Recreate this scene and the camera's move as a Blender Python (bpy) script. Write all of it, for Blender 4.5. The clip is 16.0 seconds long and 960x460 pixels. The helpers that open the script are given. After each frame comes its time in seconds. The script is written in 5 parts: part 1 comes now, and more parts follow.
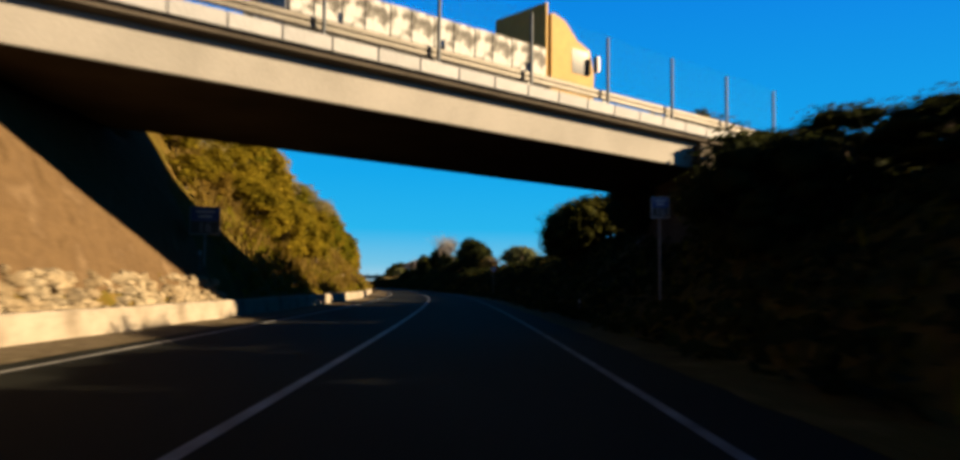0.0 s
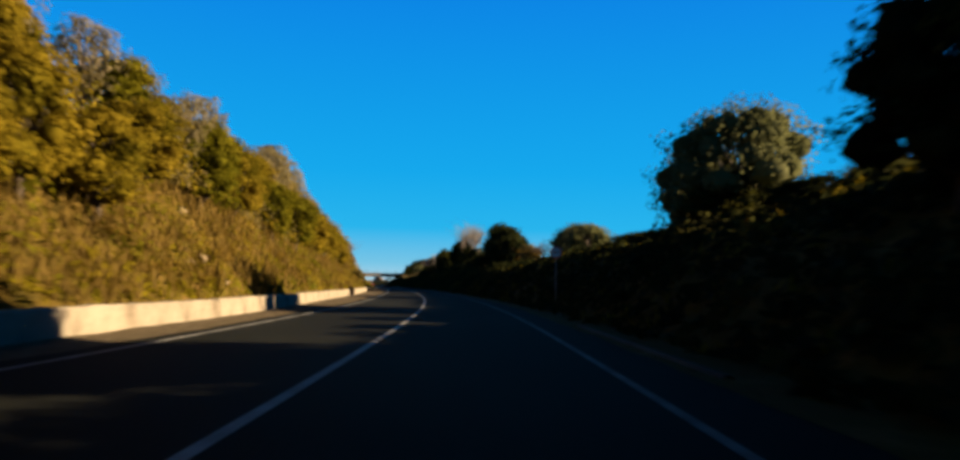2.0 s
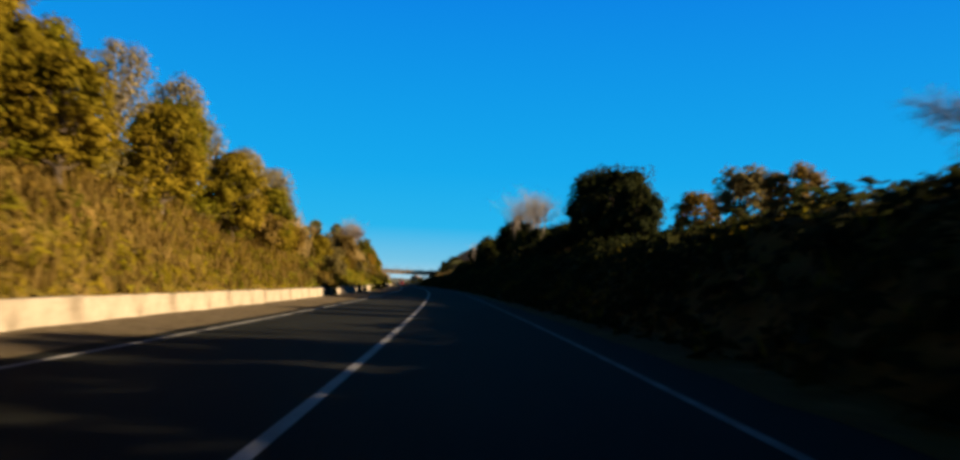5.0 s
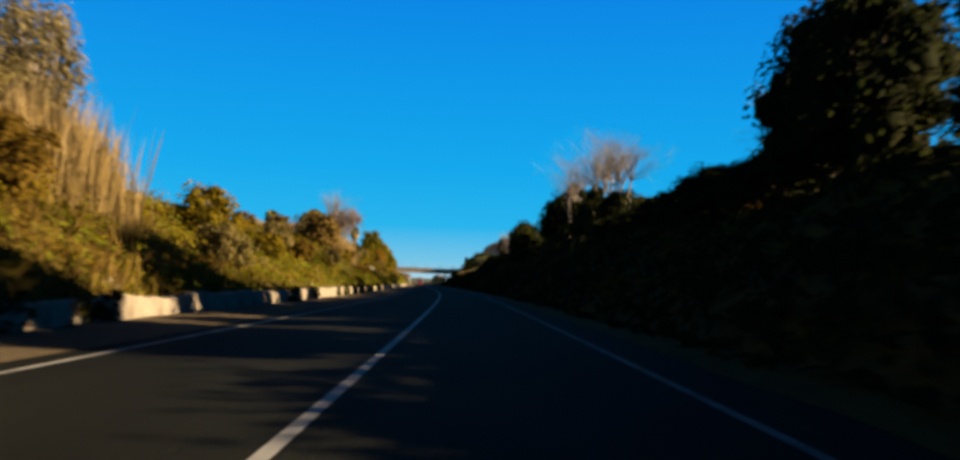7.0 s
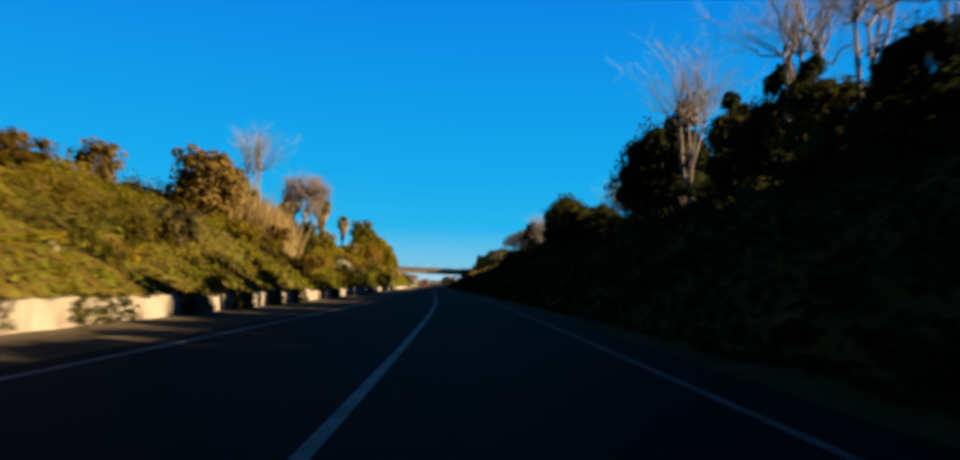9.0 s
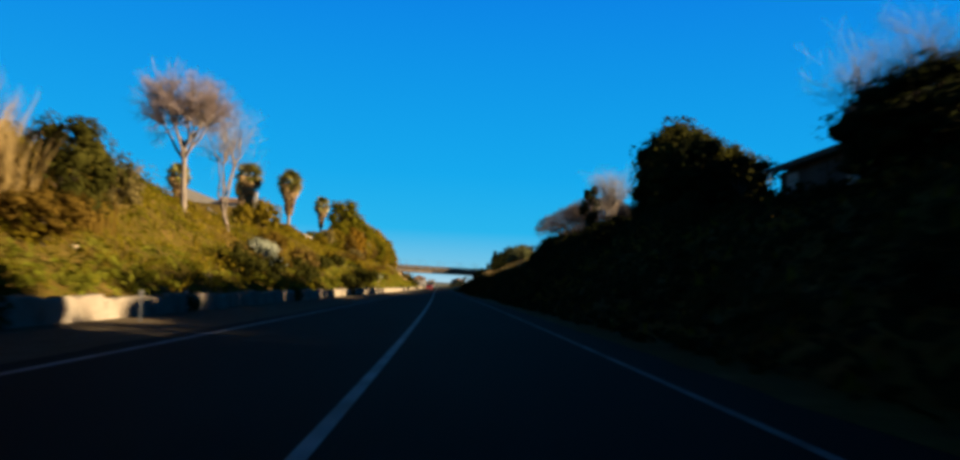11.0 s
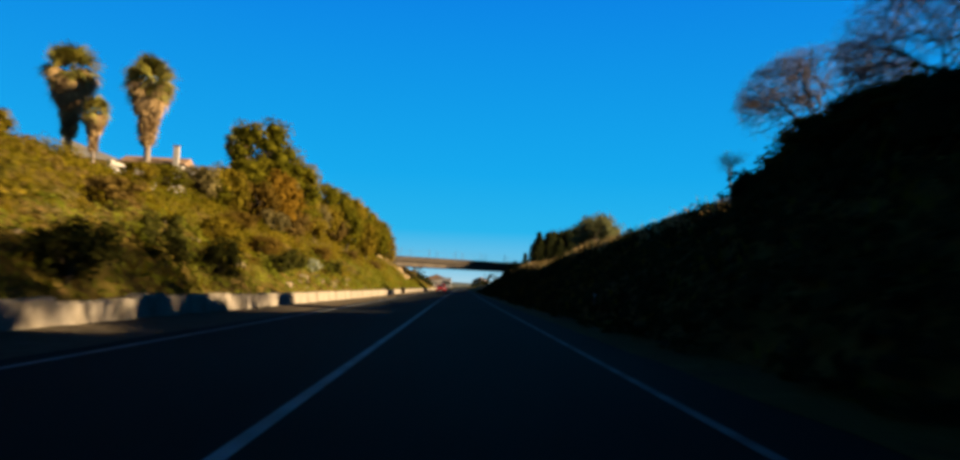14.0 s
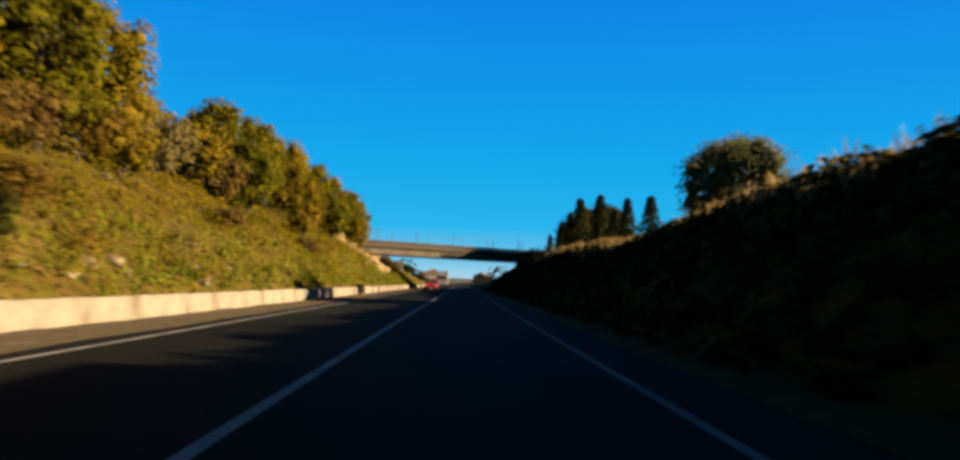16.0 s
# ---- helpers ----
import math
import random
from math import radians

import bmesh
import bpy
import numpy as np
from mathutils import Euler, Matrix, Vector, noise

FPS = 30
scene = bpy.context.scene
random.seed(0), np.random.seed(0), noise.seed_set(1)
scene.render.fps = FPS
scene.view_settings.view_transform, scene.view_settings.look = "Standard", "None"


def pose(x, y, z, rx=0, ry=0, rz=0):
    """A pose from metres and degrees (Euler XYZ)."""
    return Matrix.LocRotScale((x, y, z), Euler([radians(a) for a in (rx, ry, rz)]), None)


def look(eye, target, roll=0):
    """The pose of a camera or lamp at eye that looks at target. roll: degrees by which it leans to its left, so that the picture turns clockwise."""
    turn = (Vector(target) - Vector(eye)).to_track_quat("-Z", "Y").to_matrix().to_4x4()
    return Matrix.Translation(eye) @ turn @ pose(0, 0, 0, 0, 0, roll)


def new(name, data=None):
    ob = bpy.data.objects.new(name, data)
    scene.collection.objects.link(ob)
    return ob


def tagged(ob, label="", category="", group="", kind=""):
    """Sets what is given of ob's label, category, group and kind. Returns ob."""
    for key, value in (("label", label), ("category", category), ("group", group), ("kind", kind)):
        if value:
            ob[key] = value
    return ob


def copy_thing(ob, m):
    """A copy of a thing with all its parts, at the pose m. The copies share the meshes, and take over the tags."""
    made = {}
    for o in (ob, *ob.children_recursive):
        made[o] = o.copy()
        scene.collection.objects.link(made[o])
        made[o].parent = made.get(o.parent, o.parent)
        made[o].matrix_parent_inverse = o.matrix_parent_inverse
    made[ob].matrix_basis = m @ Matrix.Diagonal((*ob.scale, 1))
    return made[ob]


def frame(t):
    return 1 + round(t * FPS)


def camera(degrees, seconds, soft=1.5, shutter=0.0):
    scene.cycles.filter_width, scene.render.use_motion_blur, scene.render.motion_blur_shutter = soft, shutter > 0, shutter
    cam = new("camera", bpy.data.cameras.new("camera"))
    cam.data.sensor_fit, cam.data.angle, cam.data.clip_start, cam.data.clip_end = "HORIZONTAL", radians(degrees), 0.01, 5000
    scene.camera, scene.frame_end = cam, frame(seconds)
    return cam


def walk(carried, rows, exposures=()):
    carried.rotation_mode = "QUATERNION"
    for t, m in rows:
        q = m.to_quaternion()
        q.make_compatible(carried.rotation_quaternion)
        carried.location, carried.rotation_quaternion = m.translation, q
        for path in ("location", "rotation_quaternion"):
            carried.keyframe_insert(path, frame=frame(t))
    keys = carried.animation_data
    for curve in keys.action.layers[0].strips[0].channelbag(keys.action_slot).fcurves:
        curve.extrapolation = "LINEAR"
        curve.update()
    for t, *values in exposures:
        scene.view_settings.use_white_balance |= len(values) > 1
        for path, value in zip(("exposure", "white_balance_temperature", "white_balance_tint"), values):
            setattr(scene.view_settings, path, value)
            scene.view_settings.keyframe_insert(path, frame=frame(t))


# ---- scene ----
# ---- the camera and its drive ----
LENS = 62.0
CAM_H = 1.14
cam = camera(LENS, 16.0, soft=3.3, shutter=0.38)
ROWS = [  # seconds, x, y, yaw, pitch, roll
    (0.0, 1.87, -0.35, -11.16, 4.02, 0.67),
    (0.5, 3.65, 9.45, -10.67, 3.63, 0.93),
    (1.0, 5.34, 19.27, -10.22, 3.84, 1.08),
    (1.5, 7.06, 29.13, -9.76, 3.85, 1.40),
    (2.0, 8.60, 39.06, -9.23, 3.99, 1.12),
    (2.5, 9.98, 49.07, -8.82, 4.02, 1.55),
    (3.0, 11.18, 59.19, -8.57, 4.09, 1.63),
    (3.5, 12.40, 69.22, -7.92, 3.96, 1.41),
    (4.0, 13.55, 79.31, -7.27, 4.04, 1.86),
    (6.3, 17.59, 125.84, -5.09, 3.75, 1.67),
    (6.5, 17.83, 129.91, -4.95, 3.87, 1.75),
    (7.0, 18.43, 140.13, -4.45, 3.85, 1.57),
    (7.5, 18.98, 150.43, -4.32, 3.92, 1.42),
    (8.0, 19.48, 160.80, -3.92, 4.15, 1.49),
    (8.2, 19.69, 164.97, -3.79, 4.11, 1.39),
    (10.3, 21.39, 209.06, -3.29, 3.95, 2.29),
    (10.5, 21.52, 213.28, -3.15, 4.29, 2.27),
    (11.0, 21.82, 223.89, -2.90, 4.15, 2.33),
    (11.5, 22.11, 234.64, -2.63, 4.01, 2.31),
    (12.0, 22.38, 245.42, -2.20, 3.92, 1.98),
    (12.5, 22.55, 256.10, -1.89, 4.09, 1.87),
    (13.0, 22.68, 266.93, -1.68, 3.96, 1.99),
    (13.5, 22.83, 277.50, -1.44, 3.96, 1.91),
    (14.0, 22.90, 288.03, -1.38, 4.11, 1.89),
    (14.5, 22.96, 298.66, -1.40, 4.06, 1.96),
    (15.0, 23.01, 309.51, -1.38, 4.06, 1.82),
    (15.5, 23.01, 320.36, -1.38, 4.02, 1.90),
    (16.0, 23.06, 331.21, -1.40, 3.82, 1.78),
]
EXPOSURE = 2.25
walk(cam, [(t, pose(x, y, CAM_H, 90 + p, 0, w) @ pose(0, 0, 0, 0, 0, r)) for t, x, y, w, p, r in ROWS],
     exposures=[(0.0, EXPOSURE), (16.0, EXPOSURE)])

# ---- sky and sun ----
SUN_TO = Vector((1.0, -0.15, 0.34)).normalized()
world = bpy.data.worlds.new("world")
scene.world = world
world.use_nodes = True
wn, wl = world.node_tree.nodes, world.node_tree.links
sky = wn.new("ShaderNodeTexSky")
sky.sky_type = "NISHITA"
sky.sun_disc = False
sky.sun_elevation = math.asin(SUN_TO.z)
sky.sun_rotation = math.atan2(SUN_TO.x, SUN_TO.y)
sky.air_density, sky.dust_density, sky.ozone_density = 1.0, 0.0, 3.0
# a clear sky, pale at the horizon and blue above, blended over the sky model
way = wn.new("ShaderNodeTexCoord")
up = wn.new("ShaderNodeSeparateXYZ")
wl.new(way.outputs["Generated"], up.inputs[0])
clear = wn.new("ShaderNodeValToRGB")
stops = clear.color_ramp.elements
# overhead stops set near-black, darker than a real sky, to deepen the shade
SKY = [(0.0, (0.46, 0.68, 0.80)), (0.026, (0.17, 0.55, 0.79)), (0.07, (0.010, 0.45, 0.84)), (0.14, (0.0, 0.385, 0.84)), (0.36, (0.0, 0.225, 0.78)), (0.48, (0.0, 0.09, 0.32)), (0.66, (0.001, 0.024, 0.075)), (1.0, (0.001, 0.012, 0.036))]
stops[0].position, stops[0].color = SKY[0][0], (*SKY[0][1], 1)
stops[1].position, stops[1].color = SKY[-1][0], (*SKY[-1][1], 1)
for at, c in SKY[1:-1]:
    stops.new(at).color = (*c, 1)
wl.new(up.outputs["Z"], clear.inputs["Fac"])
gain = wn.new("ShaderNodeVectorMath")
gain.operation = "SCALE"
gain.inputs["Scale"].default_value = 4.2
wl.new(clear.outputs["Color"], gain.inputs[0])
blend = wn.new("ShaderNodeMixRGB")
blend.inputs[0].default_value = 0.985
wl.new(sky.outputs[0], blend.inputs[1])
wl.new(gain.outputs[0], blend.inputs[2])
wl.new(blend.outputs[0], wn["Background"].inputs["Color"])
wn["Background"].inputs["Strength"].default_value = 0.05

sun_data = bpy.data.lights.new("sun", "SUN")
sun_data.energy = 5.0
sun_data.angle = radians(0.6)
sun_data.color = (1.0, 0.74, 0.43)
sun = new("sun", sun_data)
sun.matrix_world = look((60, 0, 60), Vector((60, 0, 60)) - SUN_TO)


# ---- materials ----
def mat(name, colors, scale=1.0, rough=0.8, bump=0.3, bump_scale=12.0, metal=0.0, island=0.0, translucent=0.0, spread=(0.3, 0.7), detail=6.0, per_object=0.0, stretch=(1, 1, 1)):
    """Two or three colours mixed by noise at two scales, with fine relief; island and per_object vary the value piece by piece."""
    m = bpy.data.materials.new(name)
    m.use_nodes = True
    n, l = m.node_tree.nodes, m.node_tree.links
    bsdf = n["Principled BSDF"]
    tc = n.new("ShaderNodeTexCoord")
    mp = n.new("ShaderNodeMapping")
    mp.inputs["Scale"].default_value = stretch
    l.new(tc.outputs["Object"], mp.inputs["Vector"])
    big = n.new("ShaderNodeTexNoise")
    big.inputs["Scale"].default_value, big.inputs["Detail"].default_value = scale, detail
    l.new(mp.outputs[0], big.inputs["Vector"])
    ramp = n.new("ShaderNodeValToRGB")
    e = ramp.color_ramp.elements
    e[0].position, e[1].position = spread
    e[0].color, e[1].color = (*colors[0], 1), (*colors[-1], 1)
    for i, c in enumerate(colors[1:-1]):
        k = e.new(spread[0] + (spread[1] - spread[0]) * (i + 1) / (len(colors) - 1))
        k.color = (*c, 1)
    l.new(big.outputs["Fac"], ramp.inputs["Fac"])
    col = ramp.outputs["Color"]
    fine = n.new("ShaderNodeTexNoise")
    fine.inputs["Scale"].default_value, fine.inputs["Detail"].default_value = bump_scale, 8.0
    l.new(mp.outputs[0], fine.inputs["Vector"])
    hsv = n.new("ShaderNodeHueSaturation")
    grain = n.new("ShaderNodeMapRange")
    grain.inputs["To Min"].default_value, grain.inputs["To Max"].default_value = 0.72, 1.28
    l.new(fine.outputs["Fac"], grain.inputs["Value"])
    value = grain.outputs[0]
    for amount, node, socket in ((island, "ShaderNodeNewGeometry", "Random Per Island"), (per_object, "ShaderNodeObjectInfo", "Random")):
        if amount:
            g = n.new(node)
            r = n.new("ShaderNodeMapRange")
            r.inputs["To Min"].default_value, r.inputs["To Max"].default_value = 1 - amount, 1 + amount
            l.new(g.outputs[socket], r.inputs["Value"])
            mul = n.new("ShaderNodeMath")
            mul.operation = "MULTIPLY"
            l.new(value, mul.inputs[0]), l.new(r.outputs[0], mul.inputs[1])
            value = mul.outputs[0]
    l.new(value, hsv.inputs["Value"])
    l.new(col, hsv.inputs["Color"])
    l.new(hsv.outputs[0], bsdf.inputs["Base Color"])
    bsdf.inputs["Specular IOR Level"].default_value = 0.04 if rough > 0.85 else 0.15 if rough > 0.6 else 0.5
    bsdf.inputs["Roughness"].default_value, bsdf.inputs["Metallic"].default_value = rough, metal
    if bump:
        b = n.new("ShaderNodeBump")
        b.inputs["Strength"].default_value, b.inputs["Distance"].default_value = bump, 0.05
        l.new(fine.outputs["Fac"], b.inputs["Height"])
        l.new(b.outputs[0], bsdf.inputs["Normal"])
    if translucent:
        t = n.new("ShaderNodeBsdfTranslucent")
        mix = n.new("ShaderNodeMixShader")
        mix.inputs[0].default_value = translucent
        l.new(hsv.outputs[0], t.inputs["Color"])
        l.new(bsdf.outputs[0], mix.inputs[1]), l.new(t.outputs[0], mix.inputs[2])
        l.new(mix.outputs[0], n["Material Output"].inputs["Surface"])
    return m


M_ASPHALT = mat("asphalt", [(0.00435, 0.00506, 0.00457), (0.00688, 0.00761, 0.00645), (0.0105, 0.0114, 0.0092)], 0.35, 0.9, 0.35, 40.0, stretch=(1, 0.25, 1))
M_LINE = mat("road_paint", [(0.108, 0.108, 0.108), (0.245, 0.245, 0.245)], 1.2, 0.7, 0.2, 30.0)
M_LINEWORN = mat("worn_road_paint", [(0.048, 0.048, 0.048), (0.16, 0.16, 0.16)], 1.5, 0.8, 0.2, 30.0)
M_DIRT = mat("verge_dirt", [(0.045, 0.034, 0.021), (0.085, 0.0675, 0.045), (0.06, 0.0475, 0.0275), (0.11, 0.09, 0.0625)], 1.6, 0.95, 0.8, 14.0, detail=9.0)
M_GROUND = mat("bank_soil", [(0.0275, 0.0214, 0.0042), (0.06, 0.04, 0.0077), (0.05, 0.0395, 0.0056), (0.095, 0.0605, 0.0175)], 0.9, 1.0, 1.0, 7.0, spread=(0.32, 0.68), detail=9.0)
M_OLDCON = mat("old_concrete", [(0.0375, 0.031, 0.025), (0.06, 0.05, 0.041), (0.08, 0.0675, 0.055)], 0.5, 0.9, 0.3, 10.0)
M_EARTH = mat("cut_earth", [(0.0429, 0.0273, 0.0133), (0.0663, 0.0429, 0.0218), (0.0546, 0.0351, 0.0179), (0.0858, 0.0585, 0.0332)], 1.1, 1.0, 1.0, 9.0, spread=(0.3, 0.7), detail=9.0)
# near-black concrete that holds the shade under the girder
M_SOFFIT_SHADE = mat("shade_concrete", [(0.021, 0.0154, 0.0112), (0.0385, 0.0294, 0.021)], 0.5, 0.95, 0.2, 10.0)
M_FENCE = mat("weathered_zinc", [(0.05, 0.06, 0.075), (0.08, 0.09, 0.105)], 3.0, 0.7, 0.05, 30.0)
M_STRAW = mat("straw_grass", [(0.0617, 0.0375, 0.00575), (0.095, 0.0618, 0.0104), (0.128, 0.084, 0.0196)], 0.35, 0.8, 0.0, 2.0, island=0.25, translucent=0.4)
M_CONCRETE = mat("concrete", [(0.128, 0.121, 0.11), (0.172, 0.163, 0.15), (0.198, 0.187, 0.172)], 0.35, 0.85, 0.15, 16.0)
M_WALL = mat("weathered_concrete", [(0.0882, 0.0722, 0.0528), (0.155, 0.133, 0.104), (0.189, 0.164, 0.132)], 0.8, 0.9, 0.5, 7.0, per_object=0.05)
M_PANEL = mat("pale_concrete", [(0.198, 0.202, 0.209), (0.252, 0.253, 0.262)], 1.0, 0.8, 0.1, 14.0, per_object=0.08)
M_CONCRETE_DARK = mat("dark_concrete", [(0.035, 0.03, 0.025), (0.065, 0.055, 0.045)], 0.6, 0.9, 0.2, 12.0)
M_STEEL = mat("galvanised_steel", [(0.10, 0.102, 0.105), (0.15, 0.15, 0.15)], 3.0, 0.6, 0.05, 30.0, metal=0.3)
M_RUST = mat("worn_guardrail", [(0.0675, 0.0585, 0.045), (0.0945, 0.0855, 0.072)], 1.0, 0.6, 0.1, 20.0, metal=0.3)
M_ROCK = mat("limestone", [(0.085, 0.0625, 0.035), (0.14, 0.11, 0.07), (0.19, 0.16, 0.11)], 0.9, 0.95, 1.0, 5.0, island=0.15)
M_BARK = mat("bark", [(0.035, 0.0275, 0.02), (0.065, 0.05, 0.0375)], 2.0, 0.95, 0.9, 14.0, stretch=(3, 3, 1))
M_BARKPALE = mat("pale_bark", [(0.096, 0.0792, 0.0672), (0.168, 0.142, 0.12)], 2.0, 0.9, 0.6, 12.0, stretch=(3, 3, 1))
M_TWIGPALE = mat("pale_twigs", [(0.13, 0.115, 0.105), (0.2, 0.18, 0.165)], 1.0, 0.95, 0.2, 10.0)
M_TWIGPINK = mat("pinkish_twigs", [(0.115, 0.088, 0.086), (0.17, 0.135, 0.13)], 1.0, 0.95, 0.2, 10.0)
M_TWIG = mat("twigs", [(0.055, 0.046, 0.045), (0.088, 0.075, 0.073)], 1.0, 0.95, 0.2, 10.0)
LEAF = dict(scale=0.35, rough=0.9, bump=0.0, bump_scale=2.0, island=0.20, translucent=0.5)
M_OLIVE = mat("olive_leaves", [(0.0742, 0.0639, 0.00468), (0.137, 0.102, 0.0077), (0.182, 0.127, 0.0132)], **LEAF)
M_GREEN = mat("green_leaves", [(0.0476, 0.0487, 0.00302), (0.087, 0.08, 0.00484), (0.133, 0.108, 0.00787)], **LEAF)
# leaf colour taken near black so it carries the right bank's shade
M_SHADE_LEAF = mat("shade_leaves", [(0.00874, 0.012, 0.00437), (0.0164, 0.0207, 0.00601), (0.0328, 0.0328, 0.00983)], **LEAF)
M_SHRUB = mat("shrub_leaves", [(0.0165, 0.0187, 0.00385), (0.0358, 0.0363, 0.00605), (0.0605, 0.055, 0.0099)], **LEAF)
M_GREY = mat("grey_leaves", [(0.075, 0.0632, 0.0223), (0.122, 0.0988, 0.036), (0.165, 0.131, 0.054)], **LEAF)
M_OLIVETREE = mat("olive_tree_leaves", [(0.05, 0.056, 0.022), (0.088, 0.094, 0.04), (0.125, 0.128, 0.06)], **LEAF)
M_GREYTREE = mat("pale_tree_leaves", [(0.1, 0.0843, 0.0405), (0.159, 0.133, 0.0686), (0.214, 0.181, 0.098)], **LEAF)
M_BROWN = mat("dry_leaves", [(0.065, 0.0409, 0.00605), (0.1, 0.0637, 0.0099), (0.135, 0.0884, 0.0171)], **LEAF)
M_REED = mat("dry_reeds", [(0.15, 0.108, 0.045), (0.225, 0.165, 0.07), (0.28, 0.21, 0.105)], **LEAF)
M_GRASS = mat("verge_grass", [(0.0544, 0.0524, 0.00251), (0.103, 0.0828, 0.0039), (0.137, 0.0986, 0.00835)], **LEAF)
M_FRESH = mat("fresh_grass", [(0.057, 0.0672, 0.00552), (0.0994, 0.107, 0.0092), (0.133, 0.129, 0.0166)], **LEAF)
M_RUSSET = mat("russet_leaves", [(0.085, 0.0465, 0.00495), (0.145, 0.0837, 0.00825), (0.19, 0.116, 0.0124)], **LEAF)
M_PALM = mat("palm_fronds", [(0.084, 0.09, 0.0144), (0.156, 0.144, 0.0216), (0.24, 0.186, 0.0312)], 1.2, 0.5, 0.0, 2.0, per_object=0.35, translucent=0.3)
M_PALMDRY = mat("dead_fronds", [(0.111, 0.0715, 0.0312), (0.195, 0.13, 0.0585), (0.273, 0.189, 0.091)], 1.0, 0.8, 0.0, 2.0, island=0.35, translucent=0.25)
M_AGAVE = mat("agave_leaves", [(0.0496, 0.0598, 0.039), (0.0935, 0.104, 0.0679)], 1.5, 0.6, 0.1, 6.0)
M_BLUE = mat("sign_blue", [(0.005, 0.0275, 0.14), (0.0075, 0.035, 0.165)], 2.0, 0.4, 0.02, 20.0)
M_WHITE = mat("sign_white", [(0.35, 0.35, 0.34), (0.4, 0.4, 0.39)], 2.0, 0.45, 0.02, 20.0)
M_RED = mat("sign_red", [(0.27, 0.0072, 0.0072), (0.33, 0.012, 0.0108)], 2.0, 0.4, 0.02, 20.0)
M_BLACK = mat("black_paint", [(0.012, 0.012, 0.013), (0.022, 0.022, 0.022)], 3.0, 0.5, 0.05, 20.0)
M_RUBBER = mat("rubber", [(0.015, 0.015, 0.015), (0.025, 0.024, 0.023)], 6.0, 0.9, 0.3, 30.0)
M_YELLOW = mat("cab_yellow", [(0.23, 0.135, 0.025), (0.27, 0.165, 0.035)], 1.2, 0.65, 0.03, 16.0)
M_TARP = mat("white_sideboard", [(0.06, 0.056, 0.05), (0.14, 0.135, 0.125), (0.3, 0.3, 0.295)], 2.0, 0.7, 0.2, 8.0, spread=(0.4, 0.53))
M_CARRED = mat("car_red", [(0.21, 0.009, 0.006), (0.25, 0.0125, 0.009)], 2.0, 0.25, 0.0, 10.0)
M_VAN = mat("van_white", [(0.18, 0.18, 0.18), (0.225, 0.225, 0.225)], 2.0, 0.35, 0.02, 10.0)
M_RENDER = mat("house_render", [(0.2, 0.185, 0.165), (0.25, 0.235, 0.21)], 0.8, 0.9, 0.2, 12.0)
M_ROOF = mat("roof_tiles", [(0.12, 0.0775, 0.05), (0.17, 0.117, 0.08)], 1.5, 0.9, 0.6, 8.0, per_object=0.1)
M_BOX = mat("rusty_box", [(0.0175, 0.0125, 0.009), (0.0375, 0.025, 0.016)], 2.0, 0.8, 0.4, 10.0)
M_SAND = mat("sandy_cut", [(0.12, 0.0825, 0.0425), (0.17, 0.125, 0.07), (0.21, 0.16, 0.095)], 0.6, 0.95, 0.8, 5.0)
M_HAZE = mat("far_hills", [(0.05, 0.06, 0.06), (0.08, 0.085, 0.075)], 0.02, 1.0, 0.0, 1.0)


def glass(name, tint):
    m = bpy.data.materials.new(name)
    m.use_nodes = True
    b = m.node_tree.nodes["Principled BSDF"]
    b.inputs["Base Color"].default_value = (*tint, 1)
    b.inputs["Roughness"].default_value = 0.08
    b.inputs["Specular IOR Level"].default_value = 0.25
    return m


M_GLASS = glass("dark_glass", (0.02, 0.024, 0.028))

# ---- mesh helpers ----
rng = np.random.default_rng(7)


def mesh_np(name, verts, faces, material, smooth=False):
    """A mesh from arrays: verts (n, 3) and faces (m, k), all of one size."""
    me = bpy.data.meshes.new(name)
    verts, faces = np.asarray(verts, np.float32), np.asarray(faces, np.int32)
    k = faces.shape[1]
    me.vertices.add(len(verts)), me.loops.add(faces.size), me.polygons.add(len(faces))
    me.vertices.foreach_set("co", verts.ravel())
    me.loops.foreach_set("vertex_index", faces.ravel())
    me.polygons.foreach_set("loop_start", np.arange(0, faces.size, k, dtype=np.int32))
    if smooth:
        me.polygons.foreach_set("use_smooth", np.ones(len(faces), bool))
    me.update(calc_edges=True)
    me.validate()
    if material:
        me.materials.append(material)
    return me


def part(name, bm, material, parent, label=""):
    """Links a bmesh or a mesh as one object under a thing or a part."""
    if isinstance(bm, bmesh.types.BMesh):
        me = bpy.data.meshes.new(name)
        bmesh.ops.recalc_face_normals(bm, faces=bm.faces)
        bm.to_mesh(me)
        bm.free()
    else:
        me = bm
    if material and not me.materials:
        me.materials.append(material)
    ob = new(name, me)
    ob.parent = parent
    if label:
        tagged(ob, label)
    return ob


def thing(name, m, label, category, group="", kind=""):
    ob = new(name)
    ob.empty_display_size = 0.3
    ob.matrix_basis = m
    return tagged(ob, label, category, group, kind)


